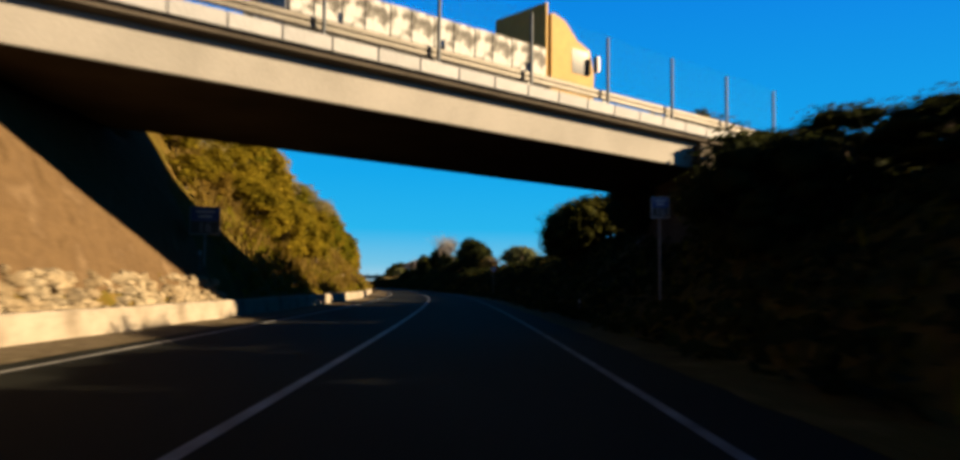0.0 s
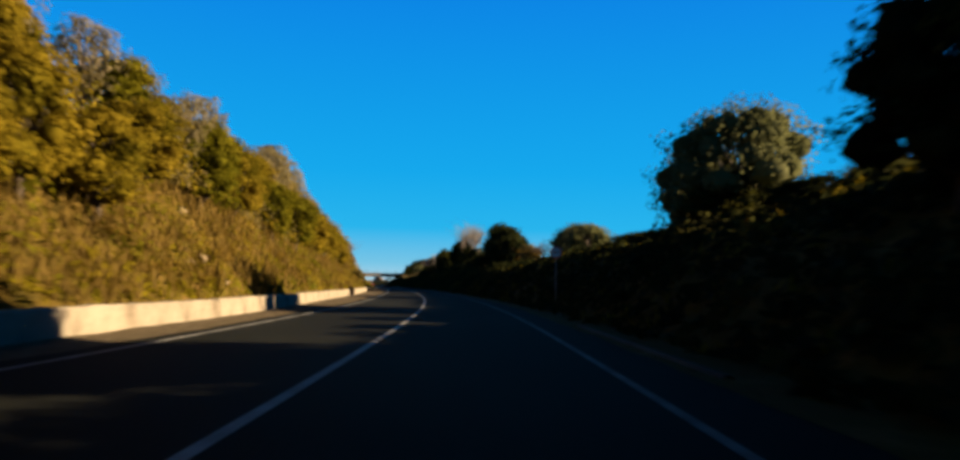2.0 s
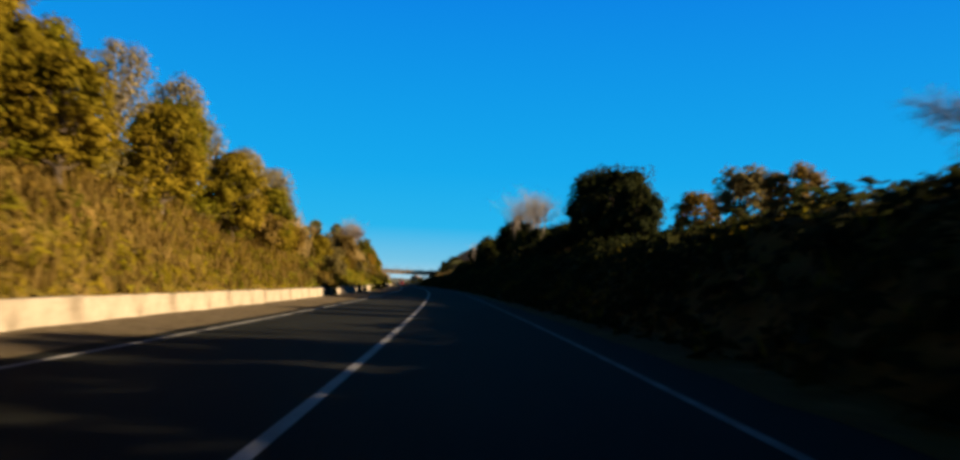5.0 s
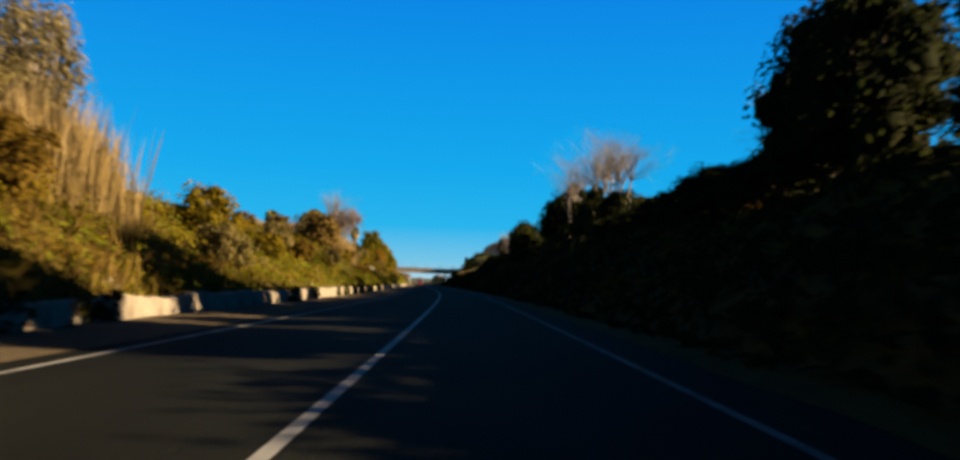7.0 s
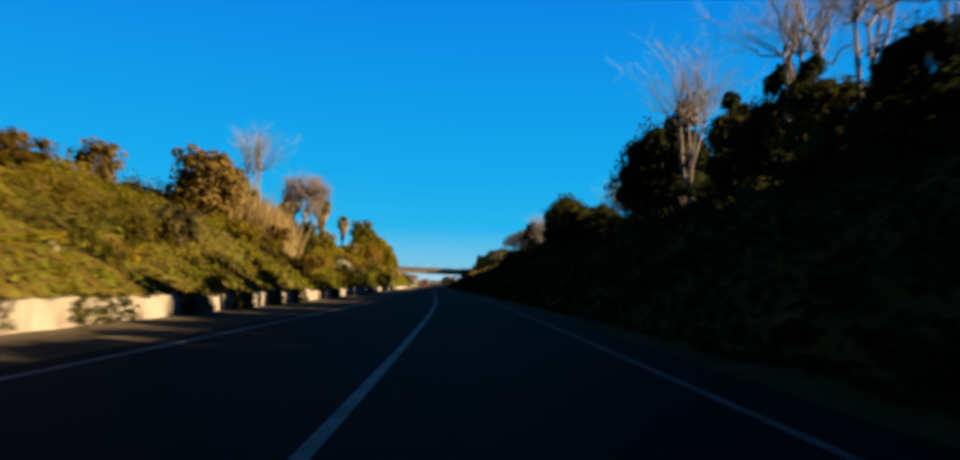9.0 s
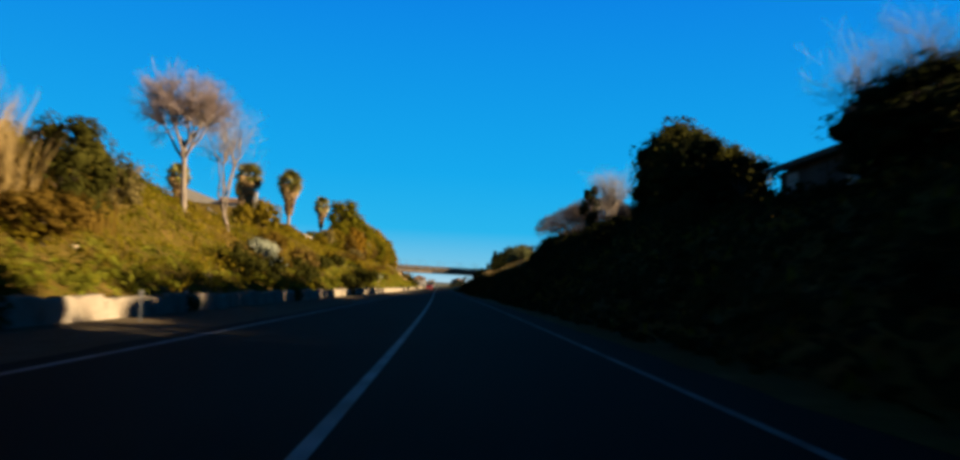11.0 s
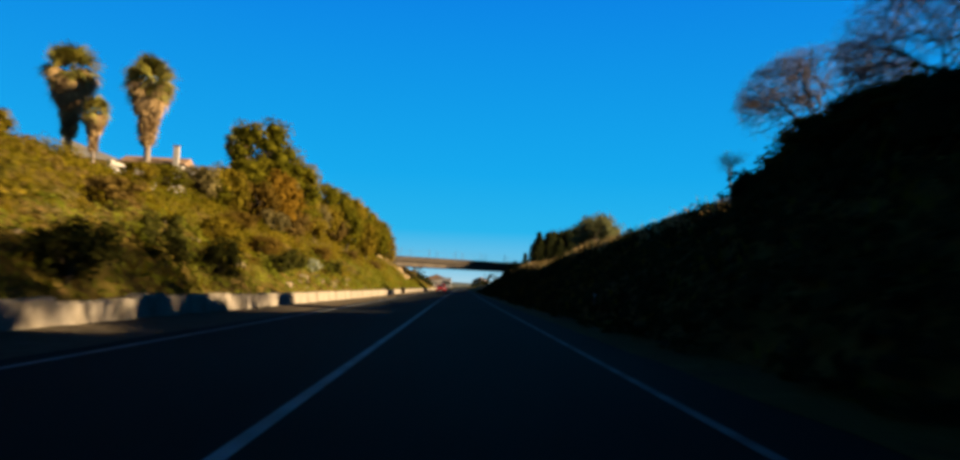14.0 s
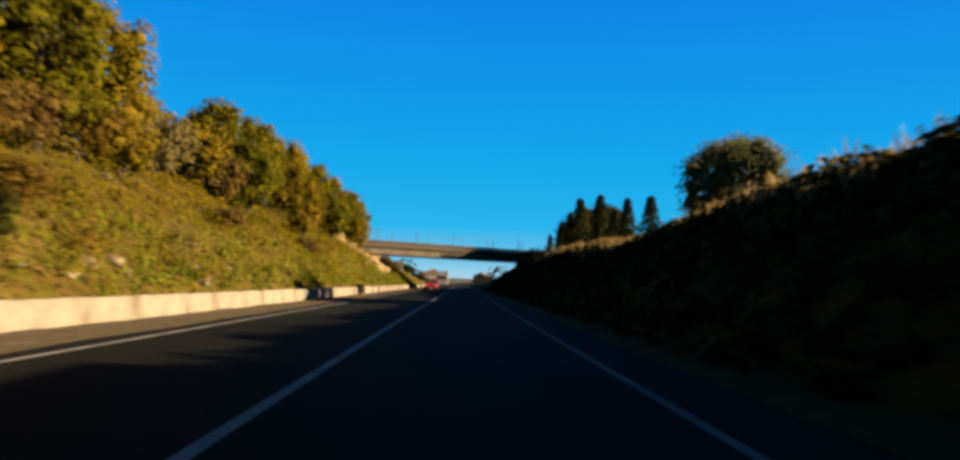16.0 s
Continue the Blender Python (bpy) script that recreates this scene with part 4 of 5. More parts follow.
dark = [(leafy_tree("evergreen_tree", 160 + i, 7.0, 5.0, 0.5, M_OLIVE if i == 1 else M_GREEN, M_BARK, "dark green rounded evergreen tree on the hillside", leaves=3000, size=0.135, clumps=30, fine=0.84), 7.0) for i in range(4)]
# from 339 to 452 m along the road
EVERGREEN_A = [(339, -17.2, 8.2), (345, -16.5, 8.3), (351.5, -15.5, 10.6), (355.6, -15.3, 14.5), (361, -13.5, 12), (366, -16, 13.4), (369.5, -15, 13.2), (383, -12, 9.8), (388, -15.5, 13.4), (395, -19, 14.2), (396, -15, 13.8), (400, -11.8, 9.6), (404, -14.5, 13.6), (412, -15.5, 14), (416, -12, 9.8), (421, -15, 13.8), (425, -19, 14.5), (431, -15, 13.8), (436, -12, 9.2), (442, -14.5, 13.4), (452, -14.5, 13.2)]
stand(dark, EVERGREEN_A, "dark trees on the hillside")
pine = pine_tree("pine_tree", 181, 10.0, "tall crooked pine with flat grey-green pads above the bank")
stand([(pine, 10.0)], [(127, -15.6, 15.6)], "pines")
russet = leafy_tree("russet_tree", 190, 4.0, 3.6, 0.6, M_RUSSET, M_BARK, "orange-brown autumn leaved small tree", leaves=1500)
stand([(russet, 4.0)], [(353, -13.2, 9.6)], "dark trees on the hillside")
bushes = [(leafy_tree("bush", 200 + i, 2.6, 3.0, 0.2, (M_BROWN, M_OLIVE, M_GREY, M_STRAW)[i], M_BARK, ("russet-brown twiggy bush", "dense yellow-green bush", "pale grey-green bush", "straw-coloured dry bush")[i] + " on the hillside", leaves=1000, size=0.115, clumps=14, category="bush", fine=0.85), 2.6) for i in range(4)]
# from 27.5 to 242 m along the road
BUSHES_A = [(131, 12.6, 6.0), (126.4, 12.4, 5.4), (137, 12.6, 5.8), (150, -10.4, 5.2), (154, -10.6, 5.2), (158, -10.6, 5.2), (162, -10.8, 5.2), (161, -12, 7.0), (182, -11.6, 5.7), (196, -11.2, 5.0), (228, -13, 8.2), (27.5, -9, 6.2), (28.5, -10.5, 8.5), (29.5, -8.4, 4.6), (31, -9.3, 7.4), (33, -8.6, 5.4), (35, -9.2, 7), (176, -9, 3.4), (187, -9.5, 3.6), (195, -15, 6), (199, -10, 4), (204, -15.5, 6.3), (210, -14, 5.9), (215, -10, 4), (221, -16, 7.4), (226, -10.5, 4.2), (232, -15, 7.4), (237, -11, 4.8), (238, -14.5, 8.4), (242, -16, 9.4)]
# from 247 to 343 m along the road
BUSHES_B = [(247, -10, 3.3), (259, -13, 5.7), (280, -11, 4.4), (287, -10, 3.6), (296, -17, 7.6), (300.8, -16, 8.4), (304, -17, 8), (308, -10.5, 4.2), (310, -16, 6.9), (318, -11, 4.4), (322, -18, 7.6), (326, -9.2, 3.3), (327, -10, 4), (330, -15, 6.4), (334, -9.5, 3.4), (336, -11.5, 5), (343.6, -16.4, 8.8)]
# from 347 to 476 m along the road
BUSHES_C = [(346.8, -15.4, 9.1), (349, -12.5, 6.4), (350, -14, 8.6), (352, -9.5, 3.6), (354, -14.2, 9.4), (355, -12.4, 6.6), (359, -13, 7.4), (361, -14.5, 8.4), (364, -13.5, 8.2), (366, -12.6, 7.4), (371, -13.5, 8.4), (372, -10, 4.4), (374, -14.5, 10), (378, -14, 9.6), (381, -13, 8.4), (390, -9.5, 4), (462, -11, 4.6), (468, -10.4, 4.6), (476, -9.8, 4.8)]
stand(bushes, BUSHES_A + BUSHES_B + BUSHES_C, "bushes on the hillside")

low = [(leafy_tree("low_shrub", 212 + i, 1.6, 2.4, 0.1, M_SHRUB, M_BARK, "dark green rounded low shrub on the sunny bank", leaves=420, size=0.1, clumps=6, category="shrub"), 1.6) for i in range(3)]
thick = leafy_tree("thick_bush", 218, 3.6, 3.6, 0.1, M_SHRUB, M_BARK, "dense dark green bush beside the canes", leaves=2200, size=0.1, clumps=20, category="bush", fine=0.9)
stand([(thick, 3.6)], [(251.7, -11.6, 6.2)], "bushes on the hillside")
s, d, u, g = scatter(18, 262, 350, 0.7, 2.6, -1, 29)
# the seven set shrubs fill dark hollows, partly shadow, above the wall
stand(low, [(float(a), float(b), float(ground_z(a, b)) + c) for a, b, c in zip(s, d, g.uniform(0.9, 1.3, 18))] + [(q, w, float(ground_z(q, w)) + c) for q, w, c in ((308.3, -7.7, 1.3), (309.7, -8.0, 1.4), (320.6, -7.8, 1.2), (322.2, -8.2, 1.3), (296.8, -7.6, 0.8), (298.6, -7.7, 0.9), (300.5, -7.6, 0.8))], "low shrubs on the sunny bank")

# leaf colours kept dark to hold the shade on this side
right = [(leafy_tree("verge_tree", 220 + i, 6.0, 5.0, 0.2, M_SHADE_LEAF if i != 1 else M_SHRUB, M_BARK, "tree on the bank above the verge, its shade in the leaf colour", leaves=2000, size=0.135, clumps=24, fine=0.95, solid=0.82), 6.0) for i in range(4)]
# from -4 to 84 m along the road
# those at d 14 before 18 m are added out of view against sun
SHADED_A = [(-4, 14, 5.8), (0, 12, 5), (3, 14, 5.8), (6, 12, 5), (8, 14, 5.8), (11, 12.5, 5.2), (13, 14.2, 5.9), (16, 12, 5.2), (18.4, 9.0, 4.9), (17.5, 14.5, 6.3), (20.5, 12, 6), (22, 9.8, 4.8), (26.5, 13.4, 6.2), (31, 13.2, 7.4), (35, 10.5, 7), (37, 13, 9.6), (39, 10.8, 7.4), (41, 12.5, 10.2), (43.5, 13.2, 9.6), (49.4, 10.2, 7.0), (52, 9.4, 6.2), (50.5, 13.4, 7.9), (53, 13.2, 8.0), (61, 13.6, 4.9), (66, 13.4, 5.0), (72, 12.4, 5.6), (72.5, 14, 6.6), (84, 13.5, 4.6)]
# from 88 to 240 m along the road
# the three at d 18.4 are added out of view to shade the wall
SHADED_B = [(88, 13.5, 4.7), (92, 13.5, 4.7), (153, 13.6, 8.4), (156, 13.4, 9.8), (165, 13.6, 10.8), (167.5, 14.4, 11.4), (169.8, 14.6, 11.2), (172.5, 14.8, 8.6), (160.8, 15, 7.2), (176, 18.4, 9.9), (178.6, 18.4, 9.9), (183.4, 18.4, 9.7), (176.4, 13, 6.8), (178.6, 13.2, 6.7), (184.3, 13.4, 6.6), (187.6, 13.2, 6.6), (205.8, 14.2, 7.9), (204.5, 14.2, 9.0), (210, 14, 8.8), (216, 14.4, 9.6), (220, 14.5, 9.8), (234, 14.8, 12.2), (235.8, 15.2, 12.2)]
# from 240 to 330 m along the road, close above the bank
# those near d 20 are added, hidden behind the crest, to shade the wall
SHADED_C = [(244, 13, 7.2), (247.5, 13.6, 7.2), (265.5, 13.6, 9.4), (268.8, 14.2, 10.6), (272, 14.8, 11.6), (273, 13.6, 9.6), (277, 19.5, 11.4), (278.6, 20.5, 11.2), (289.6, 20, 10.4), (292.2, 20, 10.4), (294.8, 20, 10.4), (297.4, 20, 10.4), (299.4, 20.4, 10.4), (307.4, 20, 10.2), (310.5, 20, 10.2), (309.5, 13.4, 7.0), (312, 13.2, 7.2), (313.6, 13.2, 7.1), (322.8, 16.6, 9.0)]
# behind the shed and near the far bridge: mostly hidden, added for shade
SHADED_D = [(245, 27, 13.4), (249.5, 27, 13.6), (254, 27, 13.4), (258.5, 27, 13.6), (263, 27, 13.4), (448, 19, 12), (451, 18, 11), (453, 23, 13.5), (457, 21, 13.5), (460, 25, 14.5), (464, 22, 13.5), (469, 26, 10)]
# shrubs added in the crest's gaps to keep sun off road and wall
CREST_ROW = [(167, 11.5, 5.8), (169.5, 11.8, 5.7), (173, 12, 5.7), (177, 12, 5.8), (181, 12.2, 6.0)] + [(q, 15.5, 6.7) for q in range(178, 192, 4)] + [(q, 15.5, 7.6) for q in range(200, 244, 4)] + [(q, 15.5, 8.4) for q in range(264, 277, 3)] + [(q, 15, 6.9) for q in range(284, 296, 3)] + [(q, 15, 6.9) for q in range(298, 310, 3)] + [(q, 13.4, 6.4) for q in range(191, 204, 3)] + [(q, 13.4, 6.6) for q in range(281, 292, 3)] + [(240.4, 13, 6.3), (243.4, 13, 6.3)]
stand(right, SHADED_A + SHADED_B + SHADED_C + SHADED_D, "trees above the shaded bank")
crest = [(leafy_tree("crest_shrub", 236 + i, 6.0, 5.0, 0.2, M_SHADE_LEAF, M_BARK, "bushy shrub added along the crest to block sun", leaves=560, size=0.22, clumps=9, category="shrub"), 6.0) for i in range(2)]
stand(crest, CREST_ROW, "shrubs along the crest")
ivy = [(leafy_tree("ivy_column", 250 + i, 6.0, 1.7, 0.2, M_SHADE_LEAF, M_BARK, "ivy-covered upright dead trunk on the bank", leaves=1500, tall=1.9, clumps=11), 6.0) for i in range(2)]
stand(ivy, [(230.3, 14.6, 13.0), (221, 14.4, 11.2), (215, 14.2, 10.8), (211.5, 13.8, 10.2), (291, 13, 10.3)], "ivy columns")
cone = [(conifer("conifer", 270 + i, 5.0, 2.4, "small dark conifer on the bank's crest"), 5.0) for i in range(2)]
stand(cone, [(399, 14.4, 7.6), (404, 14, 9.3), (408, 14.8, 8.0), (413, 13.5, 9.9), (418.6, 13.6, 8.4), (424, 14, 9.5), (429, 14.6, 8.2), (434, 14.4, 9.2), (440, 13.5, 7.9), (393, 14.2, 7.9), (387, 14.6, 7.4)], "conifers on the crest")

bare = bare_tree("bare_tree", 300, 8.0, 5.0, "tall bare tree with a round crown of pinkish twigs", forks=9, flat=0.9, rise=0.45, reach=0.5, dense=3, thin=0.62, twig=M_TWIGPINK)
stand([(bare, 8.0)], [(272, -14.4, 13.2)], "bare trees")
bare2 = bare_tree("slender_bare_tree", 301, 6.0, 2.6, "slender bare tree with upright branches", flat=2.4, forks=5, rise=0.2, reach=0.62, thin=0.42, twig=M_TWIGPALE)
stand([(bare2, 6.0)], [(285, -15, 12.3), (239, -13.4, 10.8), (175, 14.5, 9.4), (203.5, 13.8, 11.8), (207.5, 14.4, 12.8), (213, 14.8, 13.0), (228, 15, 13.8), (286, 13.6, 9.4), (287.5, 13.6, 10.0), (249, 16, 9.6), (253, 16, 9.8), (251, 16.4, 9.2)], "slender bare trees")
sapling = bare_tree("bare_sapling", 305, 4.0, 1.0, "thin leafless sapling on the bank's crest", forks=4, flat=2.2, rise=0.5, thin=0.45)
stand([(sapling, 4.0)], [(318.6, 11.6, 6.6)], "bare saplings")
bare3 = bare_tree("spreading_bare_tree", 302, 5.0, 7.6, "bare spreading tree with fine grey twigs", forks=7, flat=0.62, rise=0.22, dense=3, thin=0.55)
stand([(bare3, 5.0)], [(115.5, 13.2, 6.2)], "spreading bare trees")

domed = [(domed_bare_tree("rounded_bare_tree", 330 + i, 7.5, 9.5, 3.0, "broad bare tree with a rounded crown of fine grey-brown twigs"), 7.5) for i in range(2)]
stand(domed, [(300.5, 15.6, 10.4), (304.5, 16.6, 10.7), (310.6, 15.4, 10.5), (317.8, 14.9, 10.4)], "bare trees on the crest")

palms = [(palm_tree("palm_tree", 320 + i, 10.5, "tall fan palm with a brown skirt above the hillside", 1.3), 10.5) for i in range(2)]
stand(palms, [(352.5, -23.5, 18.4), (353.6, -30.3, 19.3), (367, -34.5, 18.4), (352.5, -41, 18.6), (367.7, -20.7, 16.0)], "palms")

# ---- reeds ----
g = np.random.default_rng(31)
s, d = g.uniform(236, 248.5, 520), -g.uniform(11.5, 16, 520)
blades("reed_bed", "tall dry tan canes with feathery tops", M_REED, s, d, np.interp(s, [236, 243, 248.5], [2.3, 3.2, 2.2]) * g.uniform(0.8, 1.15, len(s)), 13, "reeds", 0.2, 0.026, 0.5)
s, d = g.uniform(165.5, 171, 260), -g.uniform(11, 13.8, 260)
blades("reed_clump", "pale dry canes beside a tree on the bank", M_REED, s, d, g.uniform(2.2, 3.6, len(s)), 12, "reeds", 0.13, 0.022, 0.4)
s, d = g.uniform(246, 254, 90), -g.uniform(11, 14.5, 90)
blades("russet_canes", "reddish-brown upright stems on the bank", M_BROWN, s, d, g.uniform(1.0, 1.7, len(s)), 12, "reeds", 0.12, 0.03, 0.3)


def agave(s, d, r, label):
    """A rosette of thick pointed leaves, each a part."""
    ob = thing("agave", spot(s, d), label, "agave", "agaves")
    vs = [(0, -0.09, 0.02), (0, 0.09, 0.02), (0.5, 0.11, 0.06), (0.5, -0.11, 0.06), (1.0, 0.0, 0.16), (0.5, 0, -0.03), (0.0, 0, -0.04)]
    fs = [(0, 3, 5), (0, 5, 6), (1, 6, 5), (1, 5, 2), (0, 1, 2), (0, 2, 3), (3, 2, 4), (3, 4, 5), (2, 5, 4)]
    me = mesh_np("leaf", np.array(vs) * r, np.array(fs), M_AGAVE)
    gg = np.random.default_rng(int(s))
    for k in range(36):
        o = new("leaf", me)
        o.parent = ob
        o.matrix_basis = pose(0, 0, 0.1, 0, -(26 + 56 * k / 36 + gg.uniform(-7, 7)), k * 137.5)
    return ob


agave(342.0, -8.15, 0.95, "pale grey-green agave rosette on the bank")
agave(343.6, -8.5, 0.75, "pale grey-green agave rosette on the bank")
for k in range(13):
    q = np.random.default_rng(400 + k).uniform(-1, 1, 3)
    agave(274.0 + 0.42 * k + 0.6 * q[0], -9.6 - 0.16 * k + 0.6 * q[1], 1.0 + 0.22 * q[2], "pale grey-green rosette in a colony on the bank")



# ---- bridges ----
def bridge(name, m, x0, x1, soffit, width, label, posts, panel=1.25, edge=None, body=None):
    """An overpass along its own x: girder, overhanging deck, edge panels, guard rails, fence posts with wires, abutments."""
    ob = thing(name, m, label, "bridge")
    z = soffit
    bm = boxed(x0, x1, 0, width, z, z + 0.90, bevel=0.02)
    bmesh.ops.transform(bm, matrix=Matrix(((1, 0.82, 0, 0), (0, 1, 0, 0), (0, 0, 1, 0), (0, 0, 0, 1))), verts=bm.verts)
    part("girder", bm, body or M_CONCRETE, ob, "smooth concrete box girder")
    # thin dark sheet standing for the shade below the girder
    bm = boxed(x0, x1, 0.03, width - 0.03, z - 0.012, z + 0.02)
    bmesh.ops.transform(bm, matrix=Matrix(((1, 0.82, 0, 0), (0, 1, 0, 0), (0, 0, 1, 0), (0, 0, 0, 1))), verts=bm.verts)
    part("soffit", bm, M_SOFFIT_SHADE, ob, "underside sheet with the shade in its colour")
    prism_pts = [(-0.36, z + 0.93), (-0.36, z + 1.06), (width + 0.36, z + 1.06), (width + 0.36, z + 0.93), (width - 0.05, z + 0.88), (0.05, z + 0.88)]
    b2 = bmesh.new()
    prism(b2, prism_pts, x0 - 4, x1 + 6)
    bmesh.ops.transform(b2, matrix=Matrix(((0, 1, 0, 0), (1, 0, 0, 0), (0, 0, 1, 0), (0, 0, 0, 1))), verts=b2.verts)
    part("deck", b2, M_CONCRETE_DARK, ob, "dark concrete deck slab with an overhang")
    part("deck_surface", boxed(x0 - 4, x1 + 6, -0.3, width + 0.3, z + 1.064, z + 1.19), M_ASPHALT, ob, "asphalt laid on the deck")
    me = bpy.data.meshes.new("edge_panel")
    bm = boxed(0.015, panel - 0.015, -0.06, 0.06, 0, 0.34, bevel=0.012)
    bm.to_mesh(me)
    bm.free()
    me.materials.append(edge or M_PANEL)
    count = int((x1 + 6 - (x0 - 4)) / panel)
    for side in (-0.43, width + 0.43):
        for k in range(count):
            o = new("edge_panel", me)
            o.parent = ob
            o.matrix_basis = pose(x0 - 4 + k * panel, side, z + 1.07)
    # guard rails on short posts, each a folded strip
    for side, face in ((-0.05, -1), (width + 0.05, 1)):
        prof = [(0, 0), (0.05, 0.04), (0.05, 0.12), (0.0, 0.155), (0.05, 0.19), (0.05, 0.27), (0, 0.31), (-0.01, 0.31), (0.04, 0.265), (0.04, 0.19), (-0.01, 0.16), (-0.01, 0.15), (0.04, 0.12), (0.04, 0.045), (-0.01, 0)]
        b2 = bmesh.new()
        prism(b2, [(side + face * a, z + 1.62 + b) for a, b in prof], x0 - 4, x1 + 6)
        bmesh.ops.transform(b2, matrix=Matrix(((0, 1, 0, 0), (1, 0, 0, 0), (0, 0, 1, 0), (0, 0, 0, 1))), verts=b2.verts)
        part("guard_rail", b2, M_CONCRETE_DARK if edge else M_RUST, ob, "dull metal guard rail")
    pm = bpy.data.meshes.new("rail_post")
    bm = boxed(-0.05, 0.05, -0.04, 0.04, 0, 0.75, bevel=0.008)
    bm.to_mesh(pm)
    bm.free()
    pm.materials.append(M_BLACK)
    fm = bpy.data.meshes.new("fence_post")
    bm = boxed(-0.032, 0.032, -0.045, 0.045, 0, 2.4, bevel=0.01)
    box(bm, -0.12, 0.12, -0.12, 0.12, 0, 0.03)
    bm.to_mesh(fm)
    bm.free()
    fm.materials.append(M_FENCE)
    for x in posts:
        for yy in (-0.25, width + 0.25):
            o = new("fence_post", fm)
            o.parent = ob
            o.matrix_basis = pose(x, yy, z + 1.18)
        for yy in (0.0, width):
            o = new("rail_post", pm)
            o.parent = ob
            o.matrix_basis = pose(x + 0.1, yy, z + 1.19)
    wires = []
    for yy in (-0.25, width + 0.25):
        for h in np.arange(0.15, 2.4, 0.28):
            wires.append(((posts[0], yy, z + 1.18 + h), (posts[-1], yy, z + 1.18 + h), 0.0016, 0.0016))
        for x in np.arange(posts[0], posts[-1], 0.3):
            wires.append(((x, yy, z + 1.3), (x, yy, z + 3.5), 0.0012, 0.0012))
    v, f = tube_net(wires, 3)
    part("fence_mesh", mesh_np("fence_mesh", v, f, M_FENCE), None, ob, "thin wire mesh between the posts")
    # abutments take the dark concrete to hold the shade at the bank
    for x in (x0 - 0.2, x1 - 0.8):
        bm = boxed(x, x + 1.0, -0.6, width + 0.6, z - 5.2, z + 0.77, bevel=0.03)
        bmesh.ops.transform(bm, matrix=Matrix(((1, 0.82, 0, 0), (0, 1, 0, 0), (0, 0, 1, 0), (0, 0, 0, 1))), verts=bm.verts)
        part("abutment", bm, M_CONCRETE_DARK, ob, "dark concrete abutment at the bank")
    return ob


NEAR = pose(5.0, 20.2, 0.0, 0, 0, SKEW)
bridge("overpass", NEAR, -18.5, 12.0, 5.4, 6.9, "beige concrete road overpass with wire fence and guard rail", [-13.9 + 3.35 * k for k in range(10)])
FAR = pose(*BRIDGES[1][:2], 0.0, 0, 0, 40)
bridge("far_overpass", FAR, -17, 15, 4.75, 5.6, "distant concrete overpass across the cutting", [-21 + 6.8 * k for k in range(7)], edge=M_CONCRETE_DARK, body=M_OLDCON)


# ---- vehicles ----
def wheel(parent, x, y, r, w):
    """A tyre with a rim, axle along y."""
    bm = bmesh.new()
    cyl(bm, (x, y - w / 2, r), (x, y + w / 2, r), r, r, 20)
    bmesh.ops.bevel(bm, geom=[e for e in bm.edges if abs(e.verts[0].co.y - e.verts[1].co.y) < 1e-5], offset=0.04, segments=2, affect="EDGES")
    o = part("wheel", bm, M_RUBBER, parent, "black tyre")
    bm = bmesh.new()
    cyl(bm, (x, y - w / 2 - 0.01, r), (x, y + w / 2 + 0.01, r), r * 0.55, r * 0.5, 16)
    rim = part("rim", bm, M_STEEL, o)
    return o


